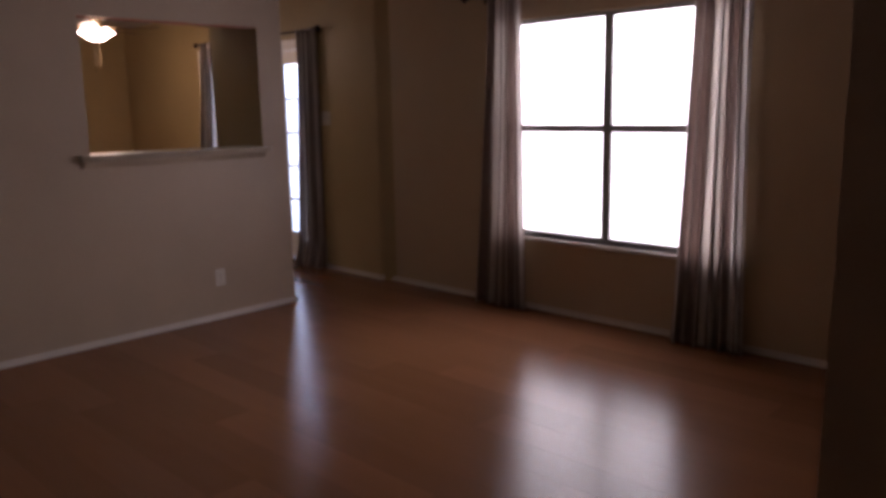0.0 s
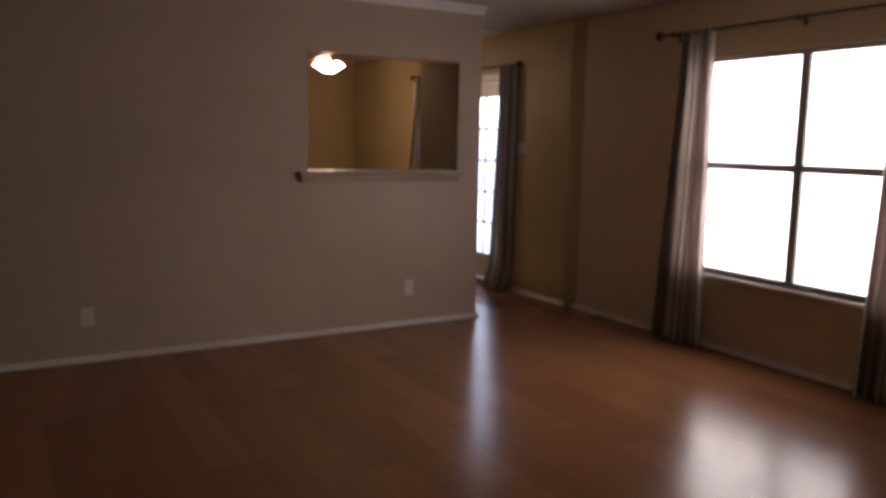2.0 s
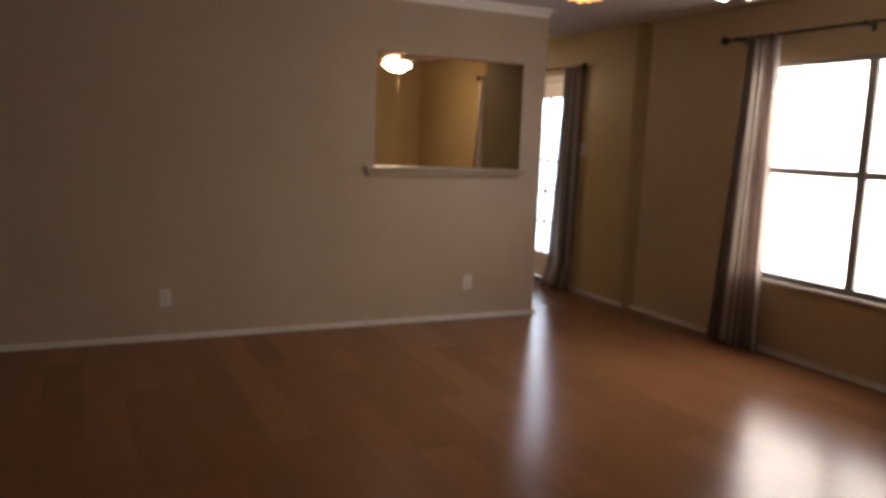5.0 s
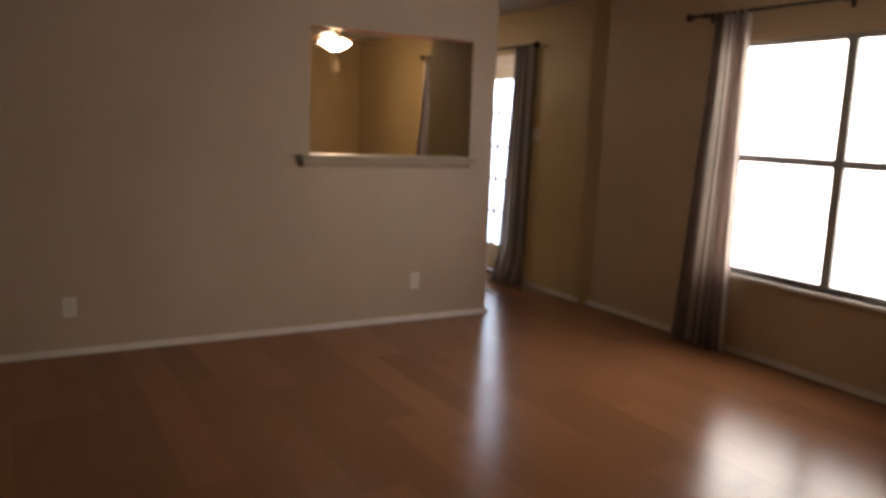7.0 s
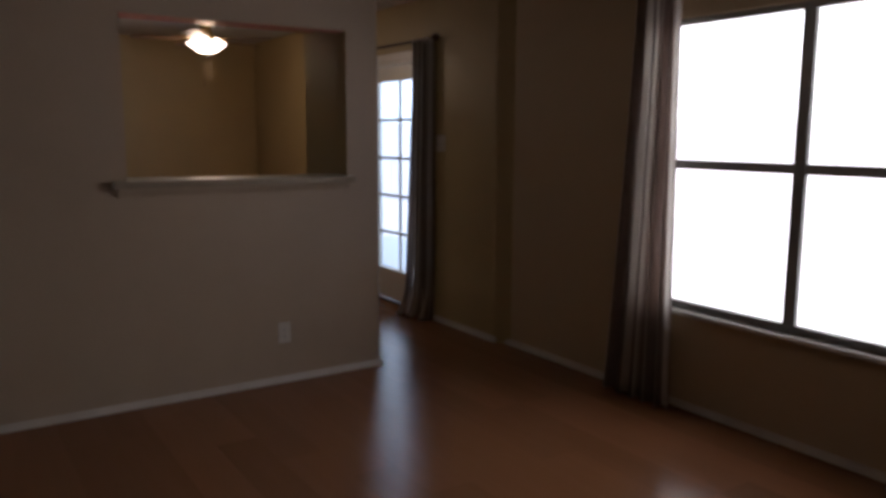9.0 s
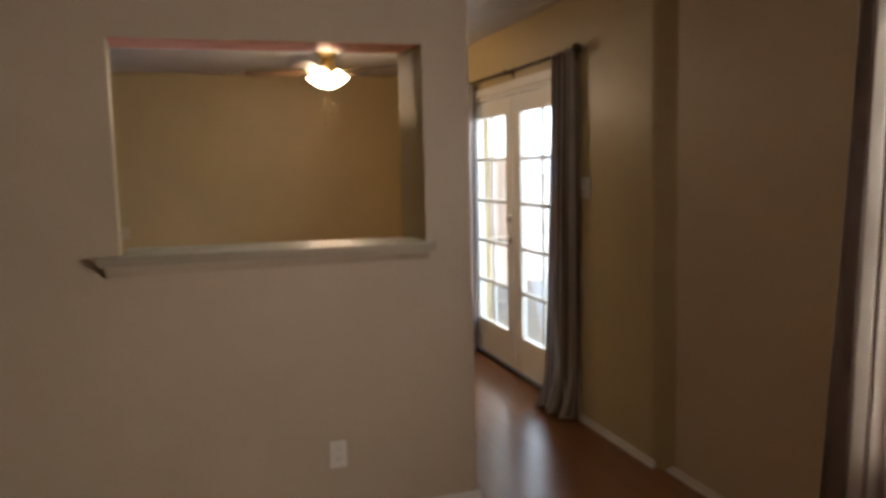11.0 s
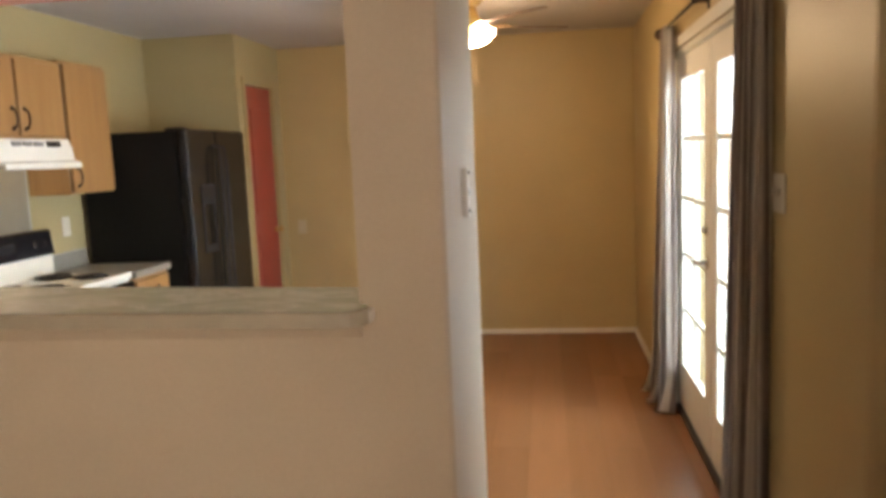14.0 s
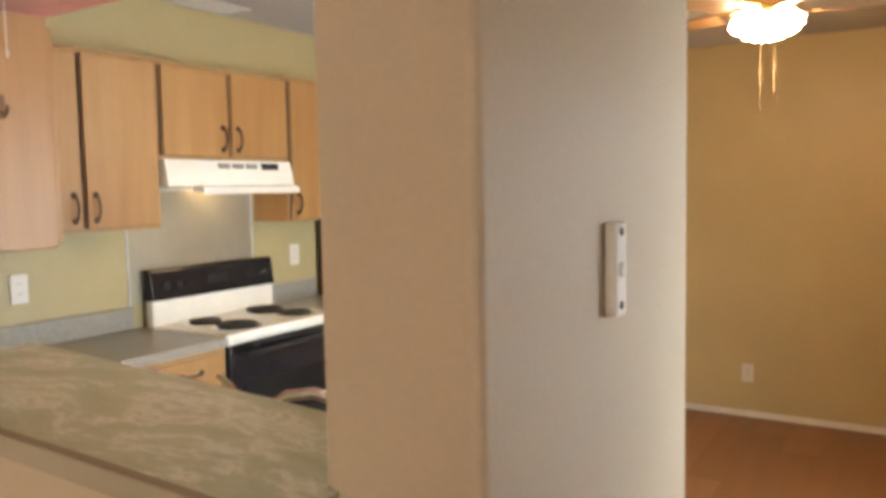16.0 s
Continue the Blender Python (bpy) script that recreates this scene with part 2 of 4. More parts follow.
class Shape:
    """A bmesh with a few ways to add solids."""

    def __init__(self):
        self.bm = bmesh.new()

    def box(self, lo, hi, bevel=0.0, seg=2):
        lo, hi = [min(a, b) for a, b in zip(lo, hi)], [max(a, b) for a, b in zip(lo, hi)]
        size = [b - a for a, b in zip(lo, hi)]
        mid = [(a + b) / 2 for a, b in zip(lo, hi)]
        r = bmesh.ops.create_cube(self.bm, size=1.0, matrix=Matrix.LocRotScale(mid, None, size))
        if bevel:
            edges = list({e for v in r["verts"] for e in v.link_edges})
            bmesh.ops.bevel(self.bm, geom=edges, offset=min(bevel, min(size) * 0.45), segments=seg, profile=0.5, affect="EDGES")
        return self

    def lathe(self, at, profile, seg=24, axis=(0, 0, 1)):
        """Turns (radius, height) pairs round an axis through the point."""
        rot = Vector((0, 0, 1)).rotation_difference(Vector(axis)).to_matrix()
        rings = []
        for r, h in profile:
            ring = []
            for i in range(seg):
                a = 2 * math.pi * i / seg
                ring.append(self.bm.verts.new(Vector(at) + rot @ Vector((max(r, 1e-4) * math.cos(a), max(r, 1e-4) * math.sin(a), h))))
            rings.append(ring)
        for a, b in zip(rings, rings[1:]):
            for i in range(seg):
                j = (i + 1) % seg
                self.bm.faces.new((a[i], a[j], b[j], b[i]))
        self.bm.faces.new(rings[0][::-1])
        self.bm.faces.new(rings[-1])
        return self

    def rod(self, a, b, r, seg=12):
        a, b = Vector(a), Vector(b)
        return self.lathe(a, [(r, 0), (r, (b - a).length)], seg, (b - a).normalized())

    def tube(self, pts, r, seg=10):
        """A bent rod through the points."""
        pts = [Vector(p) for p in pts]
        rings = []
        up = Vector((0.31, 0.17, 0.93)).normalized()
        for i, p in enumerate(pts):
            d = (pts[min(i + 1, len(pts) - 1)] - pts[max(i - 1, 0)]).normalized()
            s = d.cross(up).normalized()
            t = d.cross(s)
            rings.append([self.bm.verts.new(p + r * (math.cos(2 * math.pi * k / seg) * s + math.sin(2 * math.pi * k / seg) * t)) for k in range(seg)])
        for a, b in zip(rings, rings[1:]):
            for k in range(seg):
                j = (k + 1) % seg
                self.bm.faces.new((a[k], a[j], b[j], b[k]))
        self.bm.faces.new(rings[0][::-1])
        self.bm.faces.new(rings[-1])
        return self

    def prism(self, outline, axis, lo, hi, bevel=0.0):
        """A closed outline (two coordinates) drawn out along an axis."""
        def at(p, h):
            q = list(p)
            q.insert(axis, h)
            return q
        a = [self.bm.verts.new(at(p, lo)) for p in outline]
        b = [self.bm.verts.new(at(p, hi)) for p in outline]
        n = len(outline)
        fs = [self.bm.faces.new(a), self.bm.faces.new(b[::-1])]
        for i in range(n):
            j = (i + 1) % n
            fs.append(self.bm.faces.new((a[j], a[i], b[i], b[j])))
        bmesh.ops.recalc_face_normals(self.bm, faces=fs)
        if bevel:
            bmesh.ops.bevel(self.bm, geom=list({e for f in fs for e in f.edges}), offset=bevel, segments=2, profile=0.5, affect="EDGES")
        return self

    def mesh(self, name, materials, smooth=False, by_face=None):
        bmesh.ops.recalc_face_normals(self.bm, faces=self.bm.faces)
        if by_face:
            for f in self.bm.faces:
                f.material_index = by_face(f)
        if smooth:
            for f in self.bm.faces:
                f.smooth = True
        me = bpy.data.meshes.new(name)
        self.bm.to_mesh(me)
        self.bm.free()
        for m in materials if isinstance(materials, (list, tuple)) else [materials]:
            me.materials.append(m)
        if smooth:
            me.set_sharp_from_angle(angle=radians(38))
        return me


def part(name, shape, material, parent=None, label="", smooth=False, by_face=None):
    ob = new(name, shape.mesh(name, material, smooth, by_face))
    if parent is not None:
        ob.parent = parent
    if label:
        ob["label"] = label
    return ob


def thing(name, at, label, category, group=""):
    ob = new(name)
    ob.location = at
    ob.empty_display_size = 0.1
    return tagged(ob, label, category, group)


def structure(name, shape, material, label, smooth=False, by_face=None):
    return tagged(part(name, shape, material, None, "", smooth, by_face), label, name.split("_")[0], kind="structure")


# ---- plan ----
H = 2.41            # ceiling
WX = 0.967          # living room's outer wall
DX = 0.922          # dining room's outer wall
FAR = 4.557         # far wall of kitchen and dining room
RW = -2.64          # range wall
T1 = 0.12           # thickness of the pass-through wall
PL, PR = -1.416, -0.207   # pass-through, sides
PB, PT = 1.135, 1.985     # pass-through, bottom and top
SY = 0.80           # end of the return wall
RX = -0.11          # its kitchen face
LX, BY = -5.6, -7.6       # rear of the living room


def pass_faces(f):
    """Living room paint towards the living room, kitchen paint elsewhere."""
    c = f.calc_center_median()
    if f.normal.z < -0.5 and 1.9 < c.z < 2.1:
        return 2
    return 0 if f.normal.y < -0.2 or f.normal.x > 0.2 and c.x > -0.03 else 1


s = Shape()
s.box((LX, 0, 0), (PL, T1, H)).box((PL, 0, 0), (PR, T1, PB)).box((PL, 0, PT), (PR, T1, H))
q = 0.014
arc = [(0.3, 0.05), (0.7, 0.3), (0.95, 0.7)]
post = [(PR, 0), (-q, 0)] + [(-q + q * a, q * b) for a, b in arc] + [(0, q), (0, SY - q)] + [(-q * a2, SY - q * (1 - b2)) for a2, b2 in [(0.05, 0.3), (0.3, 0.7), (0.7, 0.95)]] + [(-q, SY), (RX, SY), (RX, T1), (PR, T1)]
s.prism(post, 2, 0, H)
structure("wall_pass_through", s, [TAUPE, OLIVE, PINK], "taupe painted wall with a pass-through to the kitchen", by_face=pass_faces)

WY0, WY1, WZ0, WZ1 = -2.98, -1.225, 0.515, 1.99
s = Shape()
s.box((WX, BY, 0), (WX + 0.16, WY0, H)).box((WX, WY1, 0), (WX + 0.16, -0.08, H))
s.box((WX, WY0, 0), (WX + 0.16, WY1, WZ0)).box((WX, WY0, WZ1), (WX + 0.16, WY1, H))
structure("wall_window", s, UMBER, "brown-tan painted outer wall with a wide window")

FY0, FY1, FZ = 0.86, 2.78, 1.99
s = Shape()
s.prism([(DX, FY0), (DX, 0.07), (DX + 0.002, 0.05), (DX + 0.007, 0.032), (WX - 0.004, -0.065), (WX - 0.001, -0.08), (WX + 0.155, -0.08), (WX + 0.155, FY0)], 2, 0, H).box((DX, FY1, 0), (DX + 0.2, FAR + 0.15, H)).box((DX, FY0, FZ), (DX + 0.2, FY1, H))
structure("wall_dining", s, TAN, "tan painted dining wall with a french door opening")

structure("wall_far", Shape().box((LX - 0.15, FAR, 0), (DX, FAR + 0.15, H)), TAN, "tan painted far wall of the dining room")
structure("wall_range", Shape().box((RW - 0.15, T1, 0), (RW, FAR, H)), OLIVE, "olive painted kitchen wall behind the range")
RY0, RY1 = 3.80, 4.36
PX = -1.95
s = Shape()
s.box((RW, 3.665, 0), (PX, 3.765, H)).box((PX - 0.1, 3.765, 0), (PX, RY0, H)).box((PX - 0.1, RY1, 0), (PX, FAR, H)).box((PX - 0.1, RY0, 2.07), (PX, RY1, H))
structure("wall_pantry", s, OLIVE, "olive painted pantry wall beside the refrigerator")
s = Shape()
s.box((-0.90, -4.15, 0), (WX, -4.03, H)).box((-0.90, BY, 0), (-0.78, -4.15, H))
structure("wall_hall", s, TAUPE, "taupe painted wall at the living room entry")
structure("wall_rear", Shape().box((LX - 0.15, BY - 0.15, 0), (WX, BY, H)), TAUPE, "plain taupe wall behind the living room")
structure("wall_left", Shape().box((LX - 0.15, BY, 0), (LX, FAR, H)), TAUPE, "plain taupe wall closing the living room")
structure("ceiling", Shape().box((LX - 0.15, BY - 0.15, H), (WX + 0.2, FAR + 0.15, H + 0.12)), CEIL, "off-white textured ceiling")


def crown(name, outline_axis, lo, hi, at, sign):
    """A small cove under the ceiling along one wall."""
    prof = [(0, 0), (0, -0.062), (0.008, -0.062), (0.014, -0.05), (0.034, -0.022), (0.05, -0.012), (0.052, 0)]
    s = Shape()
    s.prism([(at + sign * a, H + b) for a, b in prof], outline_axis, lo, hi)
    return structure(name, s, TRIM, "painted crown moulding under the ceiling")


crown("trim_crown_pass", 0, LX, 0, 0, -1)


def baseboard(name, axis, lo, hi, at, sign, height=0.036):
    prof = [(0, 0.002), (0, height), (0.005, height), (0.011, height - 0.012), (0.012, 0.014), (0.02, 0.01), (0.021, 0.002)]
    s = Shape()
    s.prism([(at + sign * a, b) for a, b in prof], axis, lo, hi)
    return structure(name, s, BASE, "beige painted baseboard")


baseboard("baseboard_pass", 0, LX, 0.012, 0, -1)
baseboard("baseboard_return", 1, -0.012, SY, 0, 1)
baseboard("baseboard_window", 1, -4.03, -0.03, WX, -1)
baseboard("baseboard_dining_a", 1, 0.02, FY0 - 0.06, DX, -1)
baseboard("baseboard_dining_b", 1, FY1 + 0.06, FAR, DX, -1)
baseboard("baseboard_far", 0, PX, DX, FAR, -1)
baseboard("baseboard_hall", 0, -0.90, WX, -4.03, 1)

# pass-through: red header and veined ledge
s = Shape()
s.box((RW, T1, 2.05), (RX - 0.001, 0.70, H), 0.004)
structure("ceiling_soffit", s, PINK, "glossy red painted soffit above the sink")
ledge = thing("ledge", (0, 0, PB), "grey-green veined laminate ledge in the pass-through", "counter ledge")
front = [(PL - 0.07, -0.034), (-0.62, -0.070), (-0.24, -0.090), (-0.214, -0.084), (-0.196, -0.068), (-0.190, -0.05)]
s = Shape().prism(front + [(-0.190, -0.003), (PR - 0.003, -0.003), (PR - 0.003, 0.215), (PL + 0.003, 0.35), (PL + 0.003, -0.003), (PL - 0.07, -0.003)], 2, 0.004, 0.036)
part("top", s, MARBLE, ledge)
lip = [(x - 0.004, y - 0.018) for x, y in front[:3]] + [(-0.206, -0.101), (-0.182, -0.078), (-0.175, -0.05)]
part("nosing", Shape().prism(lip + [(x + 0.0003, y - 0.0003) for x, y in front[::-1]], 2, 0.003, 0.0366), NOSING, ledge, "beige edge strip")
part("end_cap", Shape().box((-0.189, -0.0495, 0.0), (-0.172, -0.0025, 0.03), 0.005, 3), DEVICE, ledge, "pale plastic end cap")
s = Shape().prism([(-0.003, 0.002), (-0.003, -0.04), (-0.012, -0.04), (-0.026, -0.014), (-0.03, 0.002)], 0, PL - 0.05, PR + 0.005)
part("apron", s, TAUPE, ledge, "painted moulding under the ledge")

# ---- window ----
win = tagged(new("window_1"), "grey aluminium sliding window with four bright panes", "window", kind="structure")
wx = WX + 0.03
MY = -2.062
s = Shape()
for y in (WY0, WY1 - 0.045):
    s.box((wx, y, WZ0), (wx + 0.05, y + 0.045, WZ1), 0.003)
s.box((wx + 0.001, WY0 + 0.045, WZ0), (wx + 0.049, WY1 - 0.045, WZ0 + 0.04), 0.003).box((wx + 0.001, WY0 + 0.045, WZ1 - 0.03), (wx + 0.049, WY1 - 0.045, WZ1), 0.003)
part("window_frame", s, ALU, win)
part("mullion", Shape().box((wx - 0.002, MY - 0.031, WZ0 + 0.04), (wx + 0.028, MY + 0.031, WZ1 - 0.03), 0.003), ALU, win)
for a, b in ((WY0 + 0.045, MY - 0.031), (MY + 0.031, WY1 - 0.045)):
    part("meeting_rail", Shape().box((wx + 0.002, a, 1.240), (wx + 0.026, b, 1.288), 0.003), ALU, win)
    for z0, z1 in ((WZ0 + 0.04, 1.240), (1.29, WZ1 - 0.03)):
        p = part("pane", Shape().box((wx + 0.012, a, z0), (wx + 0.016, b, z1)), GLASS, win)
        p.visible_shadow = False
part("window_sill", Shape().box((WX - 0.028, WY0 - 0.03, WZ0 - 0.022), (wx, WY1 + 0.03, WZ0), 0.004), TRIM, win)


def rod_set(name, y0, y1, x, z, wall, label):
    r = thing(name, (x, y0, z), label, "curtain rod")
    part("pole", Shape().rod((0, 0, 0), (0, y1 - y0, 0), 0.0095), BRONZE, r, smooth=True)
    for y, d in ((0, -1), (y1 - y0, 1)):
        part("finial", Shape().lathe((0, y, 0), [(0.011, 0), (0.016, 0.006), (0.012, 0.014), (0.026, 0.03), (0.03, 0.042), (0.024, 0.056), (0.008, 0.064)], 16, (0, d, 0)), BRONZE, r, smooth=True)
    for f in (0.04, 0.5, 0.96):
        y = (y1 - y0) * f
        part("bracket", Shape().box((-0.006, y - 0.007, -0.012), (wall - x, y + 0.007, -0.004), 0.002).box((wall - x - 0.006, y - 0.014, -0.04), (wall - x, y + 0.014, 0.03), 0.002).lathe((0, y - 0.006, 0), [(0.016, 0), (0.016, 0.012)], 14, (0, 1, 0)), BRONZE, r)
    return r


def curtain(at, top, bottom, height, folds, depth, seed, label, lift=0.0, flare=0.0, pinch=0.5, group=""):
    """Hanging pleated cloth. top and bottom: from and to along y; the cloth swells out of its plane by depth."""
    rnd = random.Random(seed)
    nu, nv = folds * 14, 36
    ph = [rnd.uniform(-0.5, 0.5) for _ in range(folds + 1)]
    amp = [rnd.uniform(0.65, 1.25) for _ in range(folds + 1)]
    bm = bmesh.new()
    uv = bm.loops.layers.uv.new("UVMap")
    rows = []
    for j in range(nv + 1):
        v = j / nv
        y0 = top[0] + (bottom[0] - top[0]) * v ** 1.4
        y1 = top[1] + (bottom[1] - top[1]) * v ** 1.4
        row = []
        for i in range(nu + 1):
            u = i / nu
            k = u * folds
            q = min(int(k), folds - 1)
            f = k - q
            am = amp[q] * (1 - f) + amp[q + 1] * f
            sw = ph[q] * (1 - f) + ph[q + 1] * f
            w = 2 * math.pi * k + sw * (0.4 + 2.0 * v)
            d = depth * am * (pinch + (1 - pinch) * v) * (math.sin(w) + 0.22 * math.sin(2.3 * w + 4 * v + seed))
            y = y0 + (y1 - y0) * u + 0.35 * depth * am * math.sin(2 * w + 1.1 * v)
            out = flare * max(0.0, (v - 0.86) / 0.14) ** 2 * (0.5 + 0.5 * math.sin(1.7 * w + seed))
            z = height * (1 - v) + lift * math.sin(3 * k + seed) * v ** 6
            row.append(bm.verts.new((d - out, y, max(0.004, z))))
        rows.append(row)
    for j in range(nv):
        for i in range(nu):
            f = bm.faces.new((rows[j][i], rows[j][i + 1], rows[j + 1][i + 1], rows[j + 1][i]))
            f.smooth = True
            for lp, (a, b) in zip(f.loops, ((i, j), (i + 1, j), (i + 1, j + 1), (i, j + 1))):
                lp[uv].uv = (a / nu * folds / 6, b / nv)
    me = bpy.data.meshes.new("curtain")
    bm.to_mesh(me)
    bm.free()
    me.materials.append(CLOTH)
    ob = new("curtain", me)
    ob.location = at
    mod = ob.modifiers.new("thickness", "SOLIDIFY")
    mod.thickness = 0.002
    return tagged(ob, label, "curtain", group)


rod_set("curtain_rod", -3.12, -1.0, WX - 0.085, 2.165, WX, "dark bronze curtain rod above the living room window")
curtain((WX - 0.085, 0, 0.0), (-1.46, -1.18), (-1.50, -1.05), 2.175, 5, 0.034, 3, "grey-brown striped curtain gathered beside the window", group="window curtains")
curtain((WX - 0.085, 0, 0.0), (-3.0, -2.69), (-3.05, -2.61), 2.175, 6, 0.034, 8, "grey-brown striped curtain gathered beside the window", group="window curtains")

# ---- french doors ----
LEAF_Z0, LEAF_Z1 = 0.03, 1.955
gx = DX + 0.028


def french_leaf(name, y0, y1, label):
    d = tagged(new(name), label, "door", kind="structure")
    gy0, gy1, gz0, gz1 = y0 + 0.125, y1 - 0.125, 0.285, 1.835
    s = Shape()
    s.box((gx, y0, LEAF_Z0), (gx + 0.042, gy0, LEAF_Z1), 0.003).box((gx, gy1, LEAF_Z0), (gx + 0.042, y1, LEAF_Z1), 0.003)
    s.box((gx + 0.001, gy0, LEAF_Z0), (gx + 0.041, gy1, gz0), 0.002).box((gx + 0.001, gy0, gz1), (gx + 0.041, gy1, LEAF_Z1), 0.002)
    part("leaf_frame", s, DOORWHITE, d)
    ny, nz = 2, 5
    for i in range(1, ny):
        y = gy0 + (gy1 - gy0) * i / ny
        part("muntin", Shape().box((gx + 0.008, y - 0.011, gz0), (gx + 0.034, y + 0.011, gz1), 0.004), DOORWHITE, d)
    for k in range(1, nz):
        z = gz0 + (gz1 - gz0) * k / nz
        for i in range(ny):
            a, b = gy0 + (gy1 - gy0) * i / ny, gy0 + (gy1 - gy0) * (i + 1) / ny
            part("muntin", Shape().box((gx + 0.0085, a + 0.011 * (i > 0), z - 0.012), (gx + 0.0335, b - 0.011 * (i < ny - 1), z + 0.012), 0.004), DOORWHITE, d)
    for k in range(nz):
        for i in range(ny):
            a, b = gy0 + (gy1 - gy0) * i / ny, gy0 + (gy1 - gy0) * (i + 1) / ny
            za, zb = gz0 + (gz1 - gz0) * k / nz, gz0 + (gz1 - gz0) * (k + 1) / nz
            p = part("pane", Shape().box((gx + 0.019, a + 0.004, za + 0.004), (gx + 0.023, b - 0.004, zb - 0.004)), GLASS, d)
            p.visible_shadow = False
    return d


leaf_l = french_leaf("door_1", 1.868, 2.728, "white french door leaf with ten glass panes")
leaf_r = french_leaf("door_2", 0.93, 1.858, "white french door leaf with ten glass panes")
hy, hz = 1.925, 0.955
lock = part("door_handle", Shape().lathe((gx, hy, hz), [(0.033, 0), (0.033, 0.006), (0.014, 0.012), (0.012, 0.032)], 20, (-1, 0, 0)).tube([(gx - 0.034, hy, hz), (gx - 0.052, hy, hz), (gx - 0.056, hy + 0.02, hz), (gx - 0.052, hy + 0.105, hz - 0.004)], 0.009), CHROME, leaf_l, "chrome lever handle", smooth=True)
part("deadbolt", Shape().lathe((gx, hy, hz + 0.15), [(0.03, 0), (0.03, 0.008), (0.022, 0.014)], 20, (-1, 0, 0)).box((gx - 0.028, hy - 0.005, hz + 0.137), (gx - 0.012, hy + 0.005, hz + 0.163), 0.002), CHROME, leaf_l, "chrome deadbolt turn", smooth=True)
s = Shape()
for y in (FY0, FY1 - 0.05):
    s.box((DX + 0.006, y, 0.002), (DX + 0.14, y + 0.05, FZ - 0.03), 0.003)
s.box((DX + 0.007, FY0, FZ - 0.03), (DX + 0.139, FY1, FZ), 0.003)
structure("trim_door_jamb", s, DOORWHITE, "white painted jamb round the french doors")
s = Shape()
s.box((DX - 0.012, FY0 - 0.055, 0.002), (DX - 0.001, FY0 + 0.01, FZ), 0.003).box((DX - 0.012, FY1 - 0.01, 0.002), (DX - 0.001, FY1 + 0.055, FZ), 0.003).box((DX - 0.0125, FY0 - 0.055, FZ), (DX - 0.001, FY1 + 0.055, FZ + 0.055), 0.003)
structure("trim_door_casing", s, DOORWHITE, "white painted casing round the french doors")
structure("trim_threshold", Shape().box((DX + 0.01, FY0 + 0.05, 0.002), (DX + 0.16, FY1 - 0.05, 0.02), 0.004), BRONZE, "dark metal threshold under the french doors")

rod_set("curtain_rod", 0.76, 2.74, DX - 0.055, 2.10, DX, "dark bronze curtain rod above the french doors")
curtain((DX - 0.05, 0, 0.0), (0.78, 1.03), (0.80, 1.14), 2.11, 5, 0.042, 21, "grey-brown striped curtain pooling on the floor", 0.03, 0.07, group="french door curtains")
curtain((DX - 0.055, 0, 0.0), (2.46, 2.68), (2.57, 3.04), 2.11, 5, 0.040, 34, "grey-brown striped curtain pooling on the floor", 0.03, 0.06, group="french door curtains")

# ---- pantry door ----
pd = tagged(new("door_3"), "dark red painted pantry door, closed", "door", kind="structure")
s = Shape().box((PX - 0.055, RY0 + 0.004, 0.012), (PX - 0.015, RY1 - 0.004, 2.064), 0.003)
part("door_leaf", s, RED, pd)
for z0, z1 in ((0.25, 0.95), (1.1, 1.9)):
    part("door_panel", Shape().box((PX - 0.016, RY0 + 0.11, z0), (PX - 0.008, RY1 - 0.11, z1), 0.006), RED, pd)
part("door_knob", Shape().lathe((PX - 0.015, RY1 - 0.06, 0.95), [(0.028, 0), (0.028, 0.005), (0.011, 0.01), (0.011, 0.03), (0.026, 0.042), (0.027, 0.055), (0.012, 0.064)], 18, (1, 0, 0)), BRASS, pd, "brass knob", smooth=True)
s = Shape()
s.box((PX + 0.001, RY0 - 0.05, 0.002), (PX + 0.012, RY0, 2.07), 0.003).box((PX + 0.001, RY1, 0.002), (PX + 0.012, RY1 + 0.05, 2.07), 0.003).box((PX + 0.001, RY0 - 0.05, 2.07), (PX + 0.0125, RY1 + 0.05, 2.12), 0.003)
structure("trim_pantry_casing", s, OLIVE, "olive painted casing round the pantry door")


# ---- kitchen ----
def pull(parent, at, length=0.1, across=False):
    """A dark arched cabinet pull on a front that faces +x."""
    x, y, z = at
    h = length / 2
    pts = [(x, -h), (x + 0.016, -h * 0.85), (x + 0.025, -h * 0.4), (x + 0.027, 0), (x + 0.025, h * 0.4), (x + 0.016, h * 0.85), (x, h)]
    s = Shape().tube([(p, y + (q if across else 0), z + (0 if across else q)) for p, q in pts], 0.0052, 8)
    for q in (-h, h):
        s.lathe((x, y + (q if across else 0), z + (0 if across else q)), [(0.013, 0), (0.012, 0.003), (0.007, 0.006)], 14, (1, 0, 0))
    return part("handle", s, BRONZE, parent, "dark bronze arched pull", smooth=True)


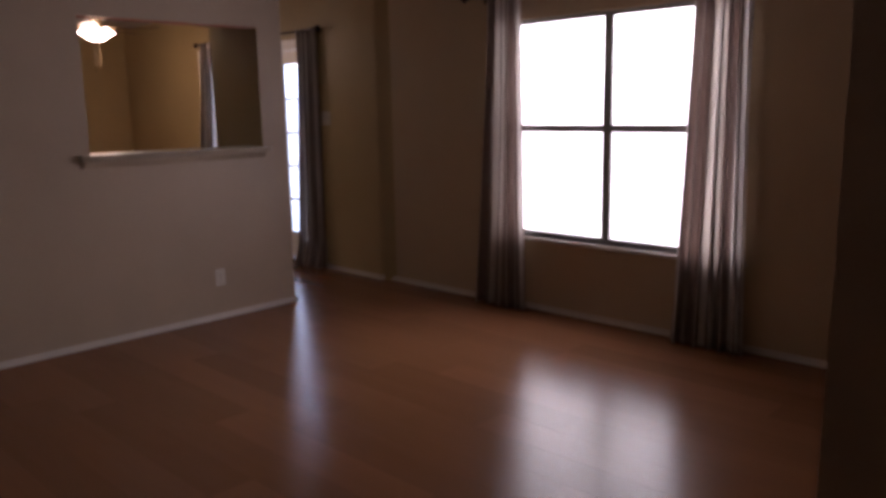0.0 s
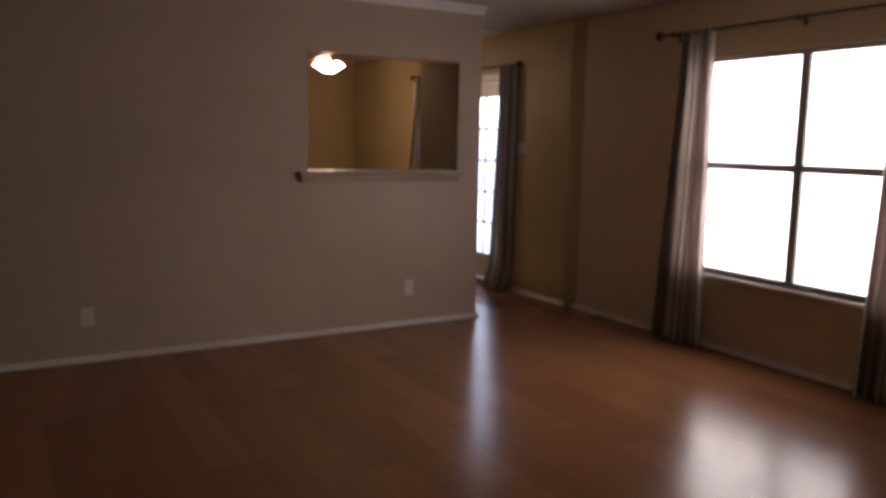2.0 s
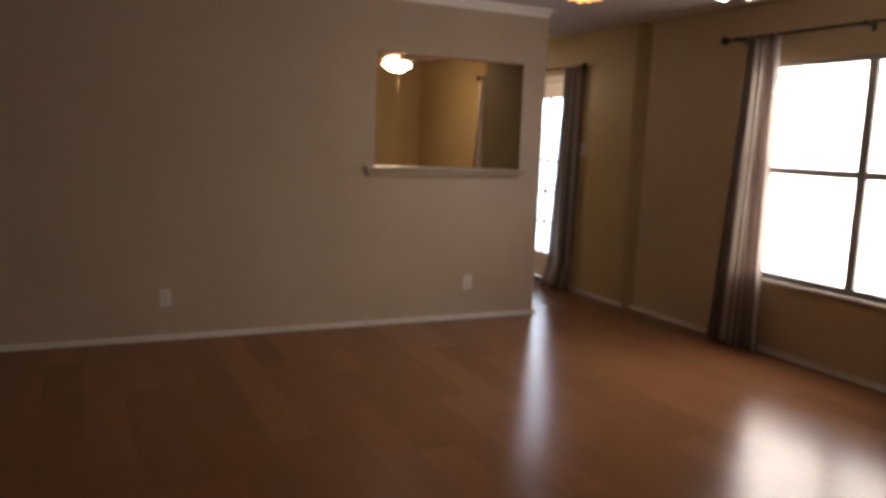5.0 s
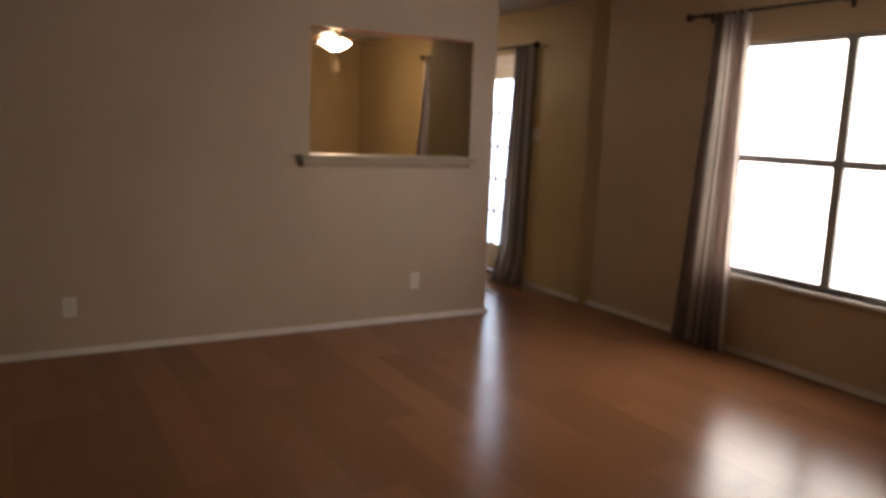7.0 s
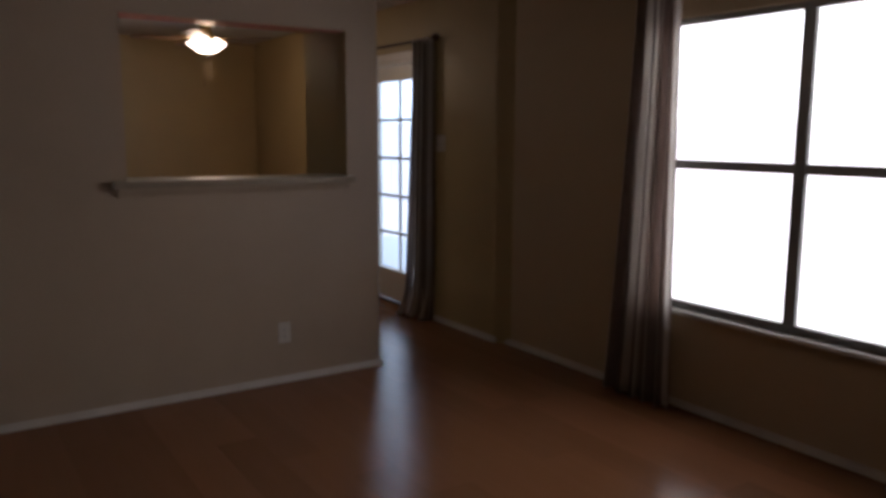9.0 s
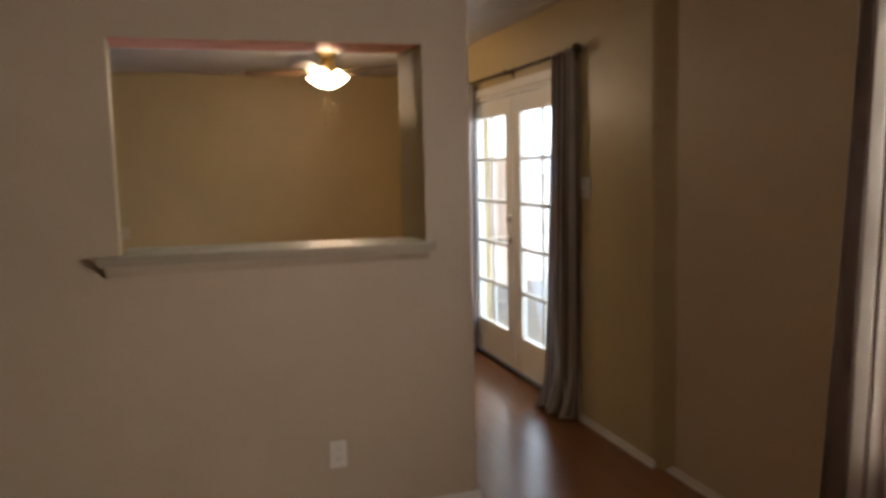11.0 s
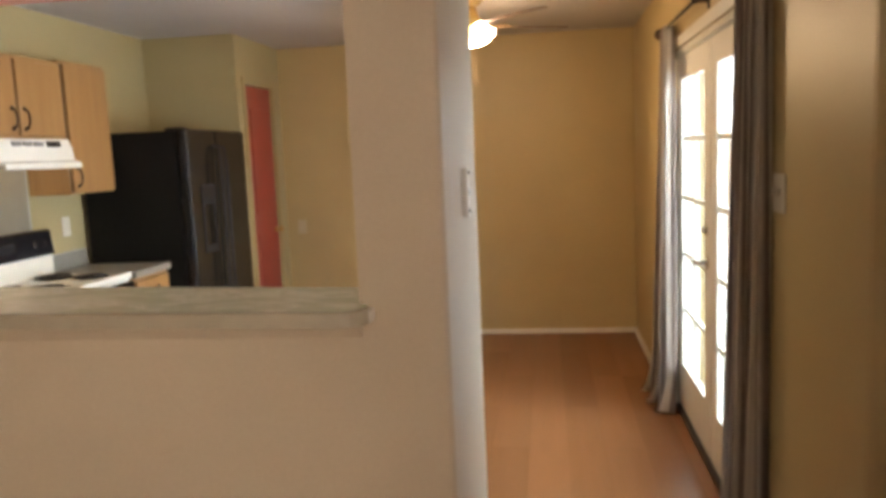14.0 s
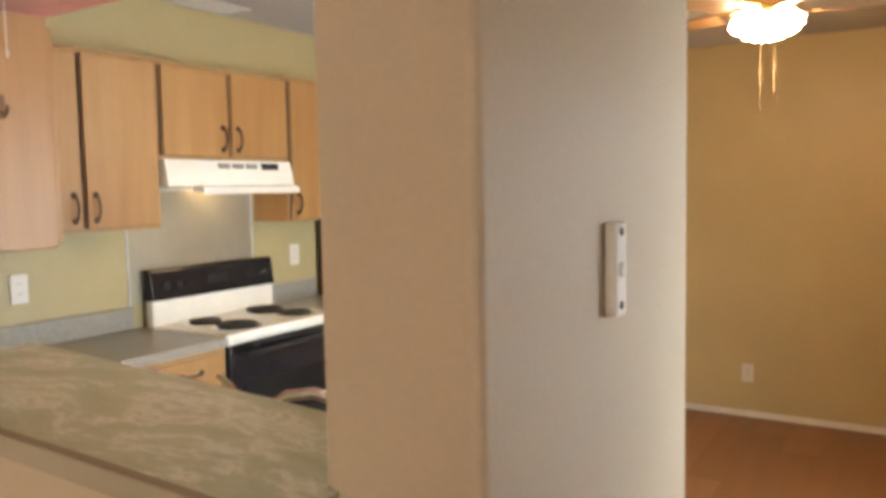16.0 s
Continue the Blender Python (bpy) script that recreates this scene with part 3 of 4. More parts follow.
def upper_cabinet(y0, y1, z0, z1, doors, label):
    """A wall cabinet on the range wall. doors: from, to and the side of the pull."""
    x1 = -2.39
    c = thing("wall_cabinet", (RW, (y0 + y1) / 2, z0), label, "cabinet", "upper kitchen cabinets")
    o = Vector(c.location)
    s = Shape().box((0.002, y0 - o.y, 0), (x1 - RW, y1 - o.y, z1 - z0), 0.002)
    part("body", s, [MAPLE_EDGE], c)
    for a, b, side in doors:
        d = part("door", Shape().box((x1 - RW + 0.003, a - o.y, 0.012), (x1 - RW + 0.021, b - o.y, z1 - z0 - 0.02), 0.004), MAPLE, c)
        # raised dark strip that paints the shade of the gap beside this door
        part("door_gap", Shape().box((x1 - RW, a - 0.008 - o.y, 0.014), (x1 - RW + 0.006, a - 0.001 - o.y, z1 - z0 - 0.022), 0.001), GAP, d, "dark strip painting the shade in the gap beside the door")
        y = (a + 0.035 if side < 0 else b - 0.035) - o.y
        pull(d, (x1 - RW + 0.021, y, 0.095))
    return c


upper_cabinet(0.74, 1.483, 1.375, 2.085, ((0.76, 1.114, 1), (1.134, 1.468, -1)), "light maple wall cabinet with two slab doors")
upper_cabinet(1.485, 2.262, 1.672, 2.085, ((1.50, 1.864, 1), (1.886, 2.248, -1)), "short light maple cabinet above the range hood")
upper_cabinet(2.264, 2.70, 1.365, 2.10, ((2.282, 2.684, -1),), "light maple wall cabinet with one slab door")

c = thing("wall_cabinet", (-1.9, T1, 1.375), "light maple cabinet hung beside the pass-through", "cabinet", "upper kitchen cabinets")
part("body", Shape().box((-0.44, 0.002, 0), (0.245, 0.45, 0.625), 0.003), MAPLE, c)
part("door", Shape().box((-0.43, 0.453, 0.012), (0.235, 0.471, 0.605), 0.004), MAPLE, c)
hk = thing("wall_hook", (-1.654, 0.434, 1.75), "small dark hook on the cabinet end", "hook")
part("plate", Shape().box((0, -0.009, -0.03), (0.005, 0.009, 0.032), 0.002), HOOK, hk)
part("prong", Shape().tube([(0.004, 0, -0.012), (0.02, 0, -0.024), (0.03, 0, -0.012), (0.031, 0, 0.004)], 0.004, 8), HOOK, hk, smooth=True)


def base_cabinet(y0, y1, fronts, label):
    x1 = -2.105
    c = thing("base_cabinet", (RW, (y0 + y1) / 2, 0), label, "cabinet", "base kitchen cabinets")
    o = Vector(c.location)
    part("body", Shape().box((0.002, y0 - o.y, 0.09), (x1 - RW, y1 - o.y, 0.874), 0.002).box((0.002, y0 - o.y, 0.003), (x1 - RW - 0.06, y1 - o.y, 0.09)), MAPLE_EDGE, c)
    for kind, a, b, z0, z1 in fronts:
        d = part(kind, Shape().box((x1 - RW + 0.003, a - o.y, z0), (x1 - RW + 0.021, b - o.y, z1), 0.004), MAPLE, c)
        if kind == "drawer":
            pull(d, (x1 - RW + 0.021, (a + b) / 2 - o.y, (z0 + z1) / 2), 0.1, True)
        else:
            pull(d, (x1 - RW + 0.021, b - 0.04 - o.y, z1 - 0.09))
    return c


base_cabinet(2.312, 2.715, (("drawer", 2.33, 2.7, 0.735, 0.855), ("door", 2.33, 2.7, 0.11, 0.715)), "light maple base cabinet with drawer and door")
base_cabinet(0.80, 1.548, (("drawer", 0.82, 1.16, 0.735, 0.855), ("drawer", 1.18, 1.53, 0.735, 0.855), ("door", 0.82, 1.16, 0.11, 0.715), ("door", 1.18, 1.53, 0.11, 0.715)), "light maple base cabinet with two drawers")


def worktop(name, boxes, label):
    w = thing(name, (0, 0, 0.876), label, "worktop")
    s = Shape()
    for lo, hi in boxes:
        s.box(lo, hi, 0.006)
    part("slab", s, LAMINATE, w)
    return w


w = worktop("worktop", (((RW + 0.002, 2.31, 0.002), (-2.075, 2.722, 0.04)),), "grey laminate worktop between range and refrigerator")
part("upstand", Shape().box((RW + 0.002, 2.31, 0.041), (RW + 0.022, 2.722, 0.14), 0.004), LAMINATE, w)
w = worktop("worktop", (((RW + 0.002, T1 + 0.003, 0.002), (-2.075, 1.548, 0.04)),), "grey laminate worktop beside the white range")
part("upstand", Shape().box((RW + 0.002, T1 + 0.003, 0.041), (RW + 0.022, 1.495, 0.14), 0.004), LAMINATE, w)
w = worktop("worktop", (((-2.073, T1 + 0.003, 0.002), (RX - 0.003, 0.435, 0.04)), ((-2.073, 0.435, 0.0025), (-0.98, 0.715, 0.0395)), ((-0.40, 0.435, 0.0025), (RX - 0.003, 0.715, 0.0395)), ((-2.073, 0.715, 0.002), (RX - 0.003, 0.765, 0.04))), "grey laminate worktop with a sink below the ledge")
sinkc = thing("sink_cabinet", (-1.2, T1, 0), "light maple sink base cabinet below the worktop", "cabinet", "base kitchen cabinets")
part("body", Shape().box((-0.87, 0.003, 0.09), (0.98, 0.55, 0.69), 0.002).box((-0.87, 0.003, 0.003), (0.98, 0.5, 0.09)).box((-0.87, 0.555, 0.69), (0.98, 0.575, 0.872)), MAPLE_EDGE, sinkc)
for a in (-0.85, -0.39, 0.07, 0.53):
    part("door", Shape().box((a, 0.578, 0.11), (a + 0.43, 0.596, 0.86), 0.004), MAPLE, sinkc)
sink = thing("sink", (-0.69, 0.575, 0.917), "stainless steel kitchen sink set in the worktop", "sink")
part("rim", Shape().box((-0.30, -0.16, 0), (0.30, -0.14, 0.006), 0.003).box((-0.30, 0.14, 0), (0.30, 0.16, 0.006), 0.003).box((-0.30, -0.14, 0), (-0.28, 0.14, 0.006), 0.003).box((0.28, -0.14, 0), (0.30, 0.14, 0.006), 0.003), STEEL, sink)
s = Shape().box((-0.285, -0.145, -0.19), (0.285, 0.145, -0.185)).box((-0.285, -0.145, -0.185), (-0.28, 0.145, 0.001)).box((0.28, -0.145, -0.185), (0.285, 0.145, 0.001)).box((-0.28, -0.145, -0.185), (0.28, -0.14, 0.001)).box((-0.28, 0.14, -0.185), (0.28, 0.145, 0.001))
part("bowl", s, STEEL, sink)
fc = thing("faucet", (-0.70, 0.385, 0.917), "chrome kitchen faucet behind the ledge", "faucet")
part("base_plate", Shape().box((-0.11, -0.025, 0), (0.11, 0.025, 0.018), 0.008), CHROME, fc)
part("spout", Shape().tube([(0, 0, 0.015), (0, 0, 0.15), (0.012, 0.008, 0.185), (0.04, 0.025, 0.207), (0.085, 0.05, 0.212), (0.125, 0.075, 0.195), (0.145, 0.09, 0.165), (0.15, 0.094, 0.13)], 0.012, 12), CHROME, fc, smooth=True)
part("lever", Shape().lathe((-0.085, 0, 0.018), [(0.018, 0), (0.016, 0.05), (0.01, 0.06)], 14).tube([(-0.085, 0, 0.06), (-0.095, 0.01, 0.17), (-0.12, 0.03, 0.203), (-0.19, 0.06, 0.212)], 0.008, 8), CHROME, fc, smooth=True)

# splash panel behind the range
sp = thing("splash_panel", (RW, 1.86, 1.02), "brushed metal splash panel behind the range", "splash panel")
part("sheet", Shape().box((0.001, -0.375, 0), (0.005, 0.38, 0.53), 0.001), SPLASH, sp)
for y in (-0.378, 0.376):
    part("edge_strip", Shape().box((0.001, y, 0), (0.008, y + 0.008, 0.53), 0.001), STEEL, sp)

# range hood
hood = thing("range_hood", (RW, 1.875, 1.53), "white enamel range hood under the cabinets", "range hood")
part("body", Shape().prism([(0.002, 0.0), (0.002, 0.139), (0.275, 0.139), (0.292, 0.085), (0.30, 0.03), (0.30, 0.02), (0.02, 0.02)], 1, -0.383, 0.383, 0.003), ENAMEL, hood)
part("visor", Shape().prism([(0.27, -0.008), (0.27, 0.02), (0.30, 0.026), (0.345, 0.014), (0.352, -0.016), (0.342, -0.018), (0.332, 0.0)], 1, -0.235, 0.37, 0.003), ENAMEL, hood)
for y in (-0.06, 0.025, 0.11):
    part("switch", Shape().box((0.274, y - 0.034, 0.100), (0.29, y + 0.034, 0.124), 0.003), SWITCH, hood, "grey rocker switch")
part("control_plate", Shape().box((0.274, 0.175, 0.096), (0.290, 0.285, 0.127), 0.002), BLACKMATTE, hood, "dark control plate")
part("lamp_lens", Shape().box((0.05, 0.0, 0.012), (0.13, 0.16, 0.0195), 0.004), glow("hood_lamp_lens", (1.0, 0.85, 0.6), 5), hood, "lit lamp lens")

# range
rg = thing("range", (RW, 1.93, 0), "white and black electric coil range with backguard", "range")
part("body", Shape().box((0.03, -0.378, 0.06), (0.52, 0.378, 0.885), 0.004).box((0.06, -0.35, 0.003), (0.46, 0.35, 0.06)), ENAMEL, rg)
top = part("cooktop", Shape().box((0.03, -0.38, 0.885), (0.545, 0.38, 0.922), 0.01, 3).box((0.026, -0.378, 0.92), (0.075, 0.378, 1.035), 0.006), ENAMEL, rg)
bgd = part("backguard", Shape().prism([(0.012, 1.03), (0.012, 1.175), (0.055, 1.178), (0.072, 1.165), (0.088, 1.036)], 1, -0.38, 0.38, 0.005), BLACK, rg, "glossy black control backguard")
for y in (-0.31, -0.22, 0.22, 0.31):
    part("knob", Shape().lathe((0.078, y, 1.1), [(0.021, 0), (0.02, 0.014), (0.012, 0.018)], 18, (1, 0, 0.12)), BLACK, rg, smooth=True)
part("clock", Shape().box((0.076, -0.06, 1.085), (0.083, 0.06, 1.125), 0.002), BLACKMATTE, rg, "dark clock window")
part("oven_door", Shape().box((0.522, -0.375, 0.27), (0.556, 0.375, 0.872), 0.008), BLACK, rg, "glossy black oven door")
part("oven_handle", Shape().tube([(0.556, -0.31, 0.83), (0.59, -0.305, 0.832), (0.595, 0, 0.833), (0.59, 0.305, 0.832), (0.556, 0.31, 0.83)], 0.011), BLACKMATTE, rg, smooth=True)
part("oven_window", Shape().box((0.556, -0.24, 0.42), (0.559, 0.24, 0.70), 0.001), BLACKSIDE, rg)
part("storage_drawer", Shape().box((0.522, -0.375, 0.075), (0.55, 0.375, 0.262), 0.006), BLACK, rg)
part("side_trim", Shape().box((0.52, -0.3785, 0.3), (0.53, -0.3755, 0.88)), STEEL, rg)


def burner(x, y, r):
    b = part("burner", Shape().lathe((x, y, 0.921), [(r + 0.018, 0), (r + 0.02, 0.003), (r + 0.012, 0.004), (r * 0.5, 0.0015)], 30), CHROME, rg, "chrome drip pan", smooth=True)
    pts = []
    for i in range(110):
        a = i / 110 * 2 * math.pi * 3.6
        q = r * (0.2 + 0.8 * i / 110)
        pts.append((x + q * math.cos(a), y + q * math.sin(a), 0.931))
    part("coil", Shape().tube(pts, 0.0062, 6), IRON, b, "dark spiral heating coil", smooth=True)


burner(0.41, -0.19, 0.095)
burner(0.2, -0.19, 0.075)
burner(0.41, 0.19, 0.075)
burner(0.2, 0.19, 0.095)

# refrigerator
fr = thing("refrigerator", (RW, 3.2, 0), "black side-by-side refrigerator with ice dispenser", "refrigerator")
FX = -1.915 - RW
part("body", Shape().box((0.03, -0.465, 0.02), (FX - 0.075, 0.44, 1.71), 0.006), BLACKSIDE, fr)
part("top_hinge", Shape().box((FX - 0.14, -0.455, 1.71), (FX - 0.03, -0.38, 1.73), 0.004), BLACKMATTE, fr)
part("grille", Shape().box((FX - 0.075, -0.45, 0.02), (FX - 0.035, 0.43, 0.09), 0.004), BLACKMATTE, fr)
SPLIT = -0.06
d1 = part("freezer_door", Shape().box((FX - 0.072, -0.465, 0.095), (FX, SPLIT - 0.004, 1.72), 0.022, 4), FRIDGE, fr)
d2 = part("fridge_door", Shape().box((FX - 0.072, SPLIT + 0.004, 0.095), (FX, 0.44, 1.72), 0.022, 4), FRIDGE, fr)
for d, y in ((d1, SPLIT - 0.04), (d2, SPLIT + 0.04)):
    part("handle", Shape().tube([(FX, y, 0.45), (FX + 0.04, y, 0.47), (FX + 0.05, y, 0.6), (FX + 0.05, y, 1.5), (FX + 0.04, y, 1.6), (FX, y, 1.62)], 0.009, 10), BLACKMATTE, d, smooth=True)
disp = part("dispenser", Shape().box((FX + 0.0005, -0.32, 0.94), (FX + 0.006, -0.14, 0.985), 0.002).box((FX + 0.0005, -0.32, 1.25), (FX + 0.008, -0.14, 1.37), 0.003).box((FX + 0.0005, -0.32, 0.985), (FX + 0.006, -0.30, 1.25), 0.002).box((FX + 0.0005, -0.16, 0.985), (FX + 0.006, -0.14, 1.25), 0.002), BLACKMATTE, d1, "black ice and water dispenser")


def outlet(at, axis, sign, label, kind="wall_outlet", coat=PLASTIC, half=0.036):
    """A small cover plate on a wall; axis: 0 faces along x, 1 along y."""
    o = thing(kind, at, label, "outlet" if kind == "wall_outlet" else "light switch")

    def lay(du, dz, hu, hz, d0, d1):
        if axis == 0:
            return (sign * d0, du - hu, dz - hz), (sign * d1, du + hu, dz + hz)
        return (du - hu, sign * d0, dz - hz), (du + hu, sign * d1, dz + hz)
    part("plate", Shape().box(*lay(0, 0, half, 0.058, 0.001, 0.007), 0.003), coat, o)
    if kind == "wall_outlet":
        for dz in (-0.02, 0.02):
            f = part("socket", Shape().box(*lay(0, dz, 0.017, 0.014, 0.007, 0.0095), 0.004), PLASTIC, o)
            for du in (-0.006, 0.006):
                part("slot", Shape().box(*lay(du, dz + 0.002, 0.0012, 0.004, 0.0095, 0.0099)), BLACKMATTE, f)
    else:
        for du in ((-0.023, 0.023) if half > 0.05 else (0,)):
            part("toggle", Shape().box(*lay(du, 0.004, 0.005, 0.012, 0.007, 0.018), 0.002), coat, o)
    return o


outlet((-2.844, 0, 0.283), 1, -1, "white outlet cover low on the taupe wall")
outlet((-0.617, 0, 0.29), 1, -1, "white outlet cover low on the taupe wall")
outlet((-0.574, FAR, 0.287), 1, -1, "white outlet cover low on the tan wall")
outlet((-1.826, FAR, 0.938), 1, -1, "tan-tinted switch plate on the far wall", "light_switch", TANPLATE)
outlet((RW, 2.56, 1.165), 0, 1, "white outlet cover above the worktop")
outlet((RW, 0.995, 1.155), 0, 1, "white outlet cover above the worktop")
outlet((DX, 0.72, 1.345), 0, -1, "double white light switch beside the french doors", "light_switch", PLASTIC, 0.058)

# thermostat box on the return wall
bx = thing("chime_box", (0.0, 0.364, 1.40), "narrow white wall device with round buttons", "wall device")
part("cover", Shape().box((0.001, -0.013, -0.066), (0.019, 0.030, 0.066), 0.004, 3), CHIME, bx)
for z in (-0.05, 0.053):
    part("screw", Shape().lathe((0.019, 0.006, z), [(0.006, 0), (0.006, 0.002), (0.003, 0.003)], 12, (1, 0, 0)), BRONZE, bx)
part("button", Shape().lathe((0.019, 0.006, 0.0), [(0.011, 0), (0.010, 0.004), (0.006, 0.006)], 16, (1, 0, 0)), STEEL, bx)


def register(name, at, size, label, coat):
    """A ceiling vent with slats; the slats run along its longer side."""
    v = thing(name, at, label, "ceiling vent")
    a, b = size
    part("frame", Shape().box((-a, -b, -0.012), (-a + 0.025, b, -0.001), 0.003).box((a - 0.025, -b, -0.012), (a, b, -0.001), 0.003).box((-a + 0.025, -b, -0.012), (a - 0.025, -b + 0.025, -0.001), 0.003).box((-a + 0.025, b - 0.025, -0.012), (a - 0.025, b, -0.001), 0.003), coat, v)
    # dark sheet colours in the shade behind the slats; no duct is modelled
    part("backing", Shape().box((-a + 0.02, -b + 0.02, -0.004), (a - 0.02, b - 0.02, -0.0015)), GAP, v)
    n = 6
    for i in range(n):
        if a > b:
            y = -b + 0.03 + (2 * b - 0.06) * (i + 0.5) / n
            part("slat", Shape().box((-a + 0.025, y - 0.006, -0.012), (a - 0.025, y + 0.003, -0.005), 0.001), coat, v)
        else:
            x = -a + 0.03 + (2 * a - 0.06) * (i + 0.5) / n
            part("slat", Shape().box((x - 0.006, -b + 0.025, -0.012), (x + 0.003, b - 0.025, -0.005), 0.001), coat, v)
    return v


register("ceiling_vent", (0.66, 1.13, H), (0.19, 0.12), "white ceiling vent near the french doors", ENAMEL)
register("ceiling_vent", (-2.52, 1.90, H), (0.09, 0.19), "grey-beige ceiling vent above the range cabinets", DEVICE)


def tulip(at, axis):
    """A ruffled bell of frosted glass opening along the axis."""
    rot = Vector((0, 0, 1)).rotation_difference(Vector(axis)).to_matrix()
    s, seg = Shape(), 36
    rings = []
    for r, h, frill in ((0.016, 0, 0), (0.026, 0.006, 0), (0.04, 0.024, 0), (0.049, 0.05, 0.01), (0.056, 0.078, 0.03), (0.063, 0.096, 0.07), (0.068, 0.106, 0.1), (0.063, 0.106, 0.1), (0.05, 0.08, 0.03), (0.03, 0.045, 0)):
        ring = []
        for i in range(seg):
            a = 2 * math.pi * i / seg
            k = r * (1 + frill * math.cos(9 * a))
            ring.append(s.bm.verts.new(Vector(at) + rot @ Vector((k * math.cos(a), k * math.sin(a), 0.88 * h + 0.05 * frill * math.cos(9 * a)))))
        rings.append(ring)
    for a, b in zip(rings, rings[1:]):
        for i in range(seg):
            s.bm.faces.new((a[i], a[(i + 1) % seg], b[(i + 1) % seg], b[i]))
    s.bm.faces.new(rings[0][::-1])
    s.bm.faces.new(rings[-1])
    return s


def ceiling_fan(at, turn, blades, lit, lamps, label, rise=0.17, hugger=False):
    """A fan with a light kit; at: its light's centre below the ceiling."""
    f = thing("ceiling_fan", (at[0], at[1], H), label, "ceiling fan")
    drop = at[2] - H
    hub = drop + rise
    if hugger:
        part("canopy", Shape().lathe((0, 0, 0), [(0.05, -0.108), (0.066, -0.10), (0.07, -0.088), (0.082, -0.078), (0.088, -0.066), (0.108, -0.05), (0.118, -0.036), (0.132, -0.026), (0.136, -0.012), (0.13, -0.001)], 32), BRASS, f, smooth=True)
        part("motor", Shape().lathe((0, 0, hub), [(0.05, -0.05), (0.075, -0.04), (0.088, -0.022), (0.088, -0.006), (0.07, 0.004), (0.045, -hub - 0.106)], 28), BRASS, f, smooth=True)
    else:
        part("canopy", Shape().lathe((0, 0, 0), [(0.03, -0.06), (0.055, -0.045), (0.07, -0.012), (0.07, -0.001)], 24), BRASS, f, smooth=True)
        part("motor", Shape().lathe((0, 0, hub), [(0.05, -0.055), (0.10, -0.045), (0.125, -0.01), (0.125, 0.03), (0.105, 0.06), (0.05, 0.075), (0.03, -hub - 0.03)], 28), BRASS, f, smooth=True)
    for i in range(blades):
        a = turn + 360 / blades * i
        m = Matrix.Rotation(radians(a), 4, "Z") @ Matrix.Rotation(radians(9), 4, "X")
        s = Shape()
        out = [(0.19, -0.05), (0.3, -0.06), (0.52, -0.068), (0.585, -0.055), (0.605, 0.0), (0.585, 0.055), (0.52, 0.068), (0.3, 0.06), (0.19, 0.05)]
        s.prism(out, 2, hub - 0.024, hub - 0.018)
        bmesh.ops.transform(s.bm, matrix=Matrix.Translation((0, 0, hub)) @ m @ Matrix.Translation((0, 0, -hub)), verts=s.bm.verts)
        b = part("blade", s, BLADE, f)
        s = Shape().box((0.09, -0.018, hub - 0.018), (0.25, 0.018, hub - 0.01), 0.003).lathe((0.22, 0, hub - 0.017), [(0.035, 0), (0.03, 0.006)], 14)
        bmesh.ops.transform(s.bm, matrix=m, verts=s.bm.verts)
        part("blade_iron", s, BRASS, b, "brass blade arm")
    part("light_plate", Shape().lathe((0, 0, hub - 0.055), [(0.02, -rise * 0.44), (0.045, -rise * 0.38), (0.06, -0.02), (0.05, 0)], 20), BRASS, f, smooth=True)
    for i in range(lamps):
        a = 2 * math.pi * (i + 0.5) / lamps + radians(14)
        ax = Vector((math.cos(a) * 0.54, math.sin(a) * 0.54, -0.842))
        p = Vector((math.cos(a) * 0.05, math.sin(a) * 0.05, drop + 0.088))
        part("shade", tulip(p, ax), lit, f, "lit frosted glass shade", smooth=True)
    for dx, ln in ((0.03, 0.20), (-0.022, 0.27)) if hugger else ():
        c = part("pull_chain", Shape().rod((dx, 0.01, drop - 0.02), (dx, 0.012, drop - 0.02 - ln), 0.0009, 6), CHAIN, f)
        part("pull_knob", Shape().lathe((dx, 0.012, drop - 0.02 - ln), [(0.002, 0), (0.0038, -0.006), (0.0038, -0.014), (0.002, -0.018)], 10), CHAIN, c, smooth=True)
    return f


ceiling_fan((-0.182, 2.70, 2.12), 24.2, 5, BULB, 4, "brass and walnut ceiling fan with a lit lamp kit", 0.10, True)
lamp("dining_fan_light", "POINT", 7.6, (1.0, 0.79, 0.50), pose(-0.178, 2.70, 1.96), radius=0.08)
ceiling_fan((-1.33, -2.35, 2.035), 20, 5, AMBER, 3, "brass and walnut ceiling fan with amber glass lamps", 0.155)

# unseen fixture and lamp, added to brighten the kitchen and the return wall
kl = thing("added_ceiling_light", (-0.76, 1.15, H), "unseen flush ceiling light added to brighten the kitchen", "ceiling light")
part("frame", Shape().lathe((0, 0, 0), [(0.15, -0.03), (0.165, -0.02), (0.165, -0.001)], 32), ENAMEL, kl, smooth=True)
part("diffuser", Shape().lathe((0, 0, 0), [(0.02, -0.085), (0.08, -0.078), (0.125, -0.06), (0.147, -0.03)], 32), glow("fill_diffuser", (1.0, 0.88, 0.66), 2.2), kl, "glowing bowl of the added unseen light", smooth=True)
lamp("kitchen_light", "POINT", 0.3, (1.0, 0.89, 0.60), pose(-0.76, 1.15, 2.2), radius=0.12)

# cord of the light above the sink
pc = thing("pull_cord", (-1.549, 0.40, 2.05), "thin white pull cord hanging from the red soffit", "pull cord")
part("cord", Shape().rod((0, 0, -0.17), (0, 0, -0.001), 0.0015, 8), PLASTIC, pc, smooth=True)
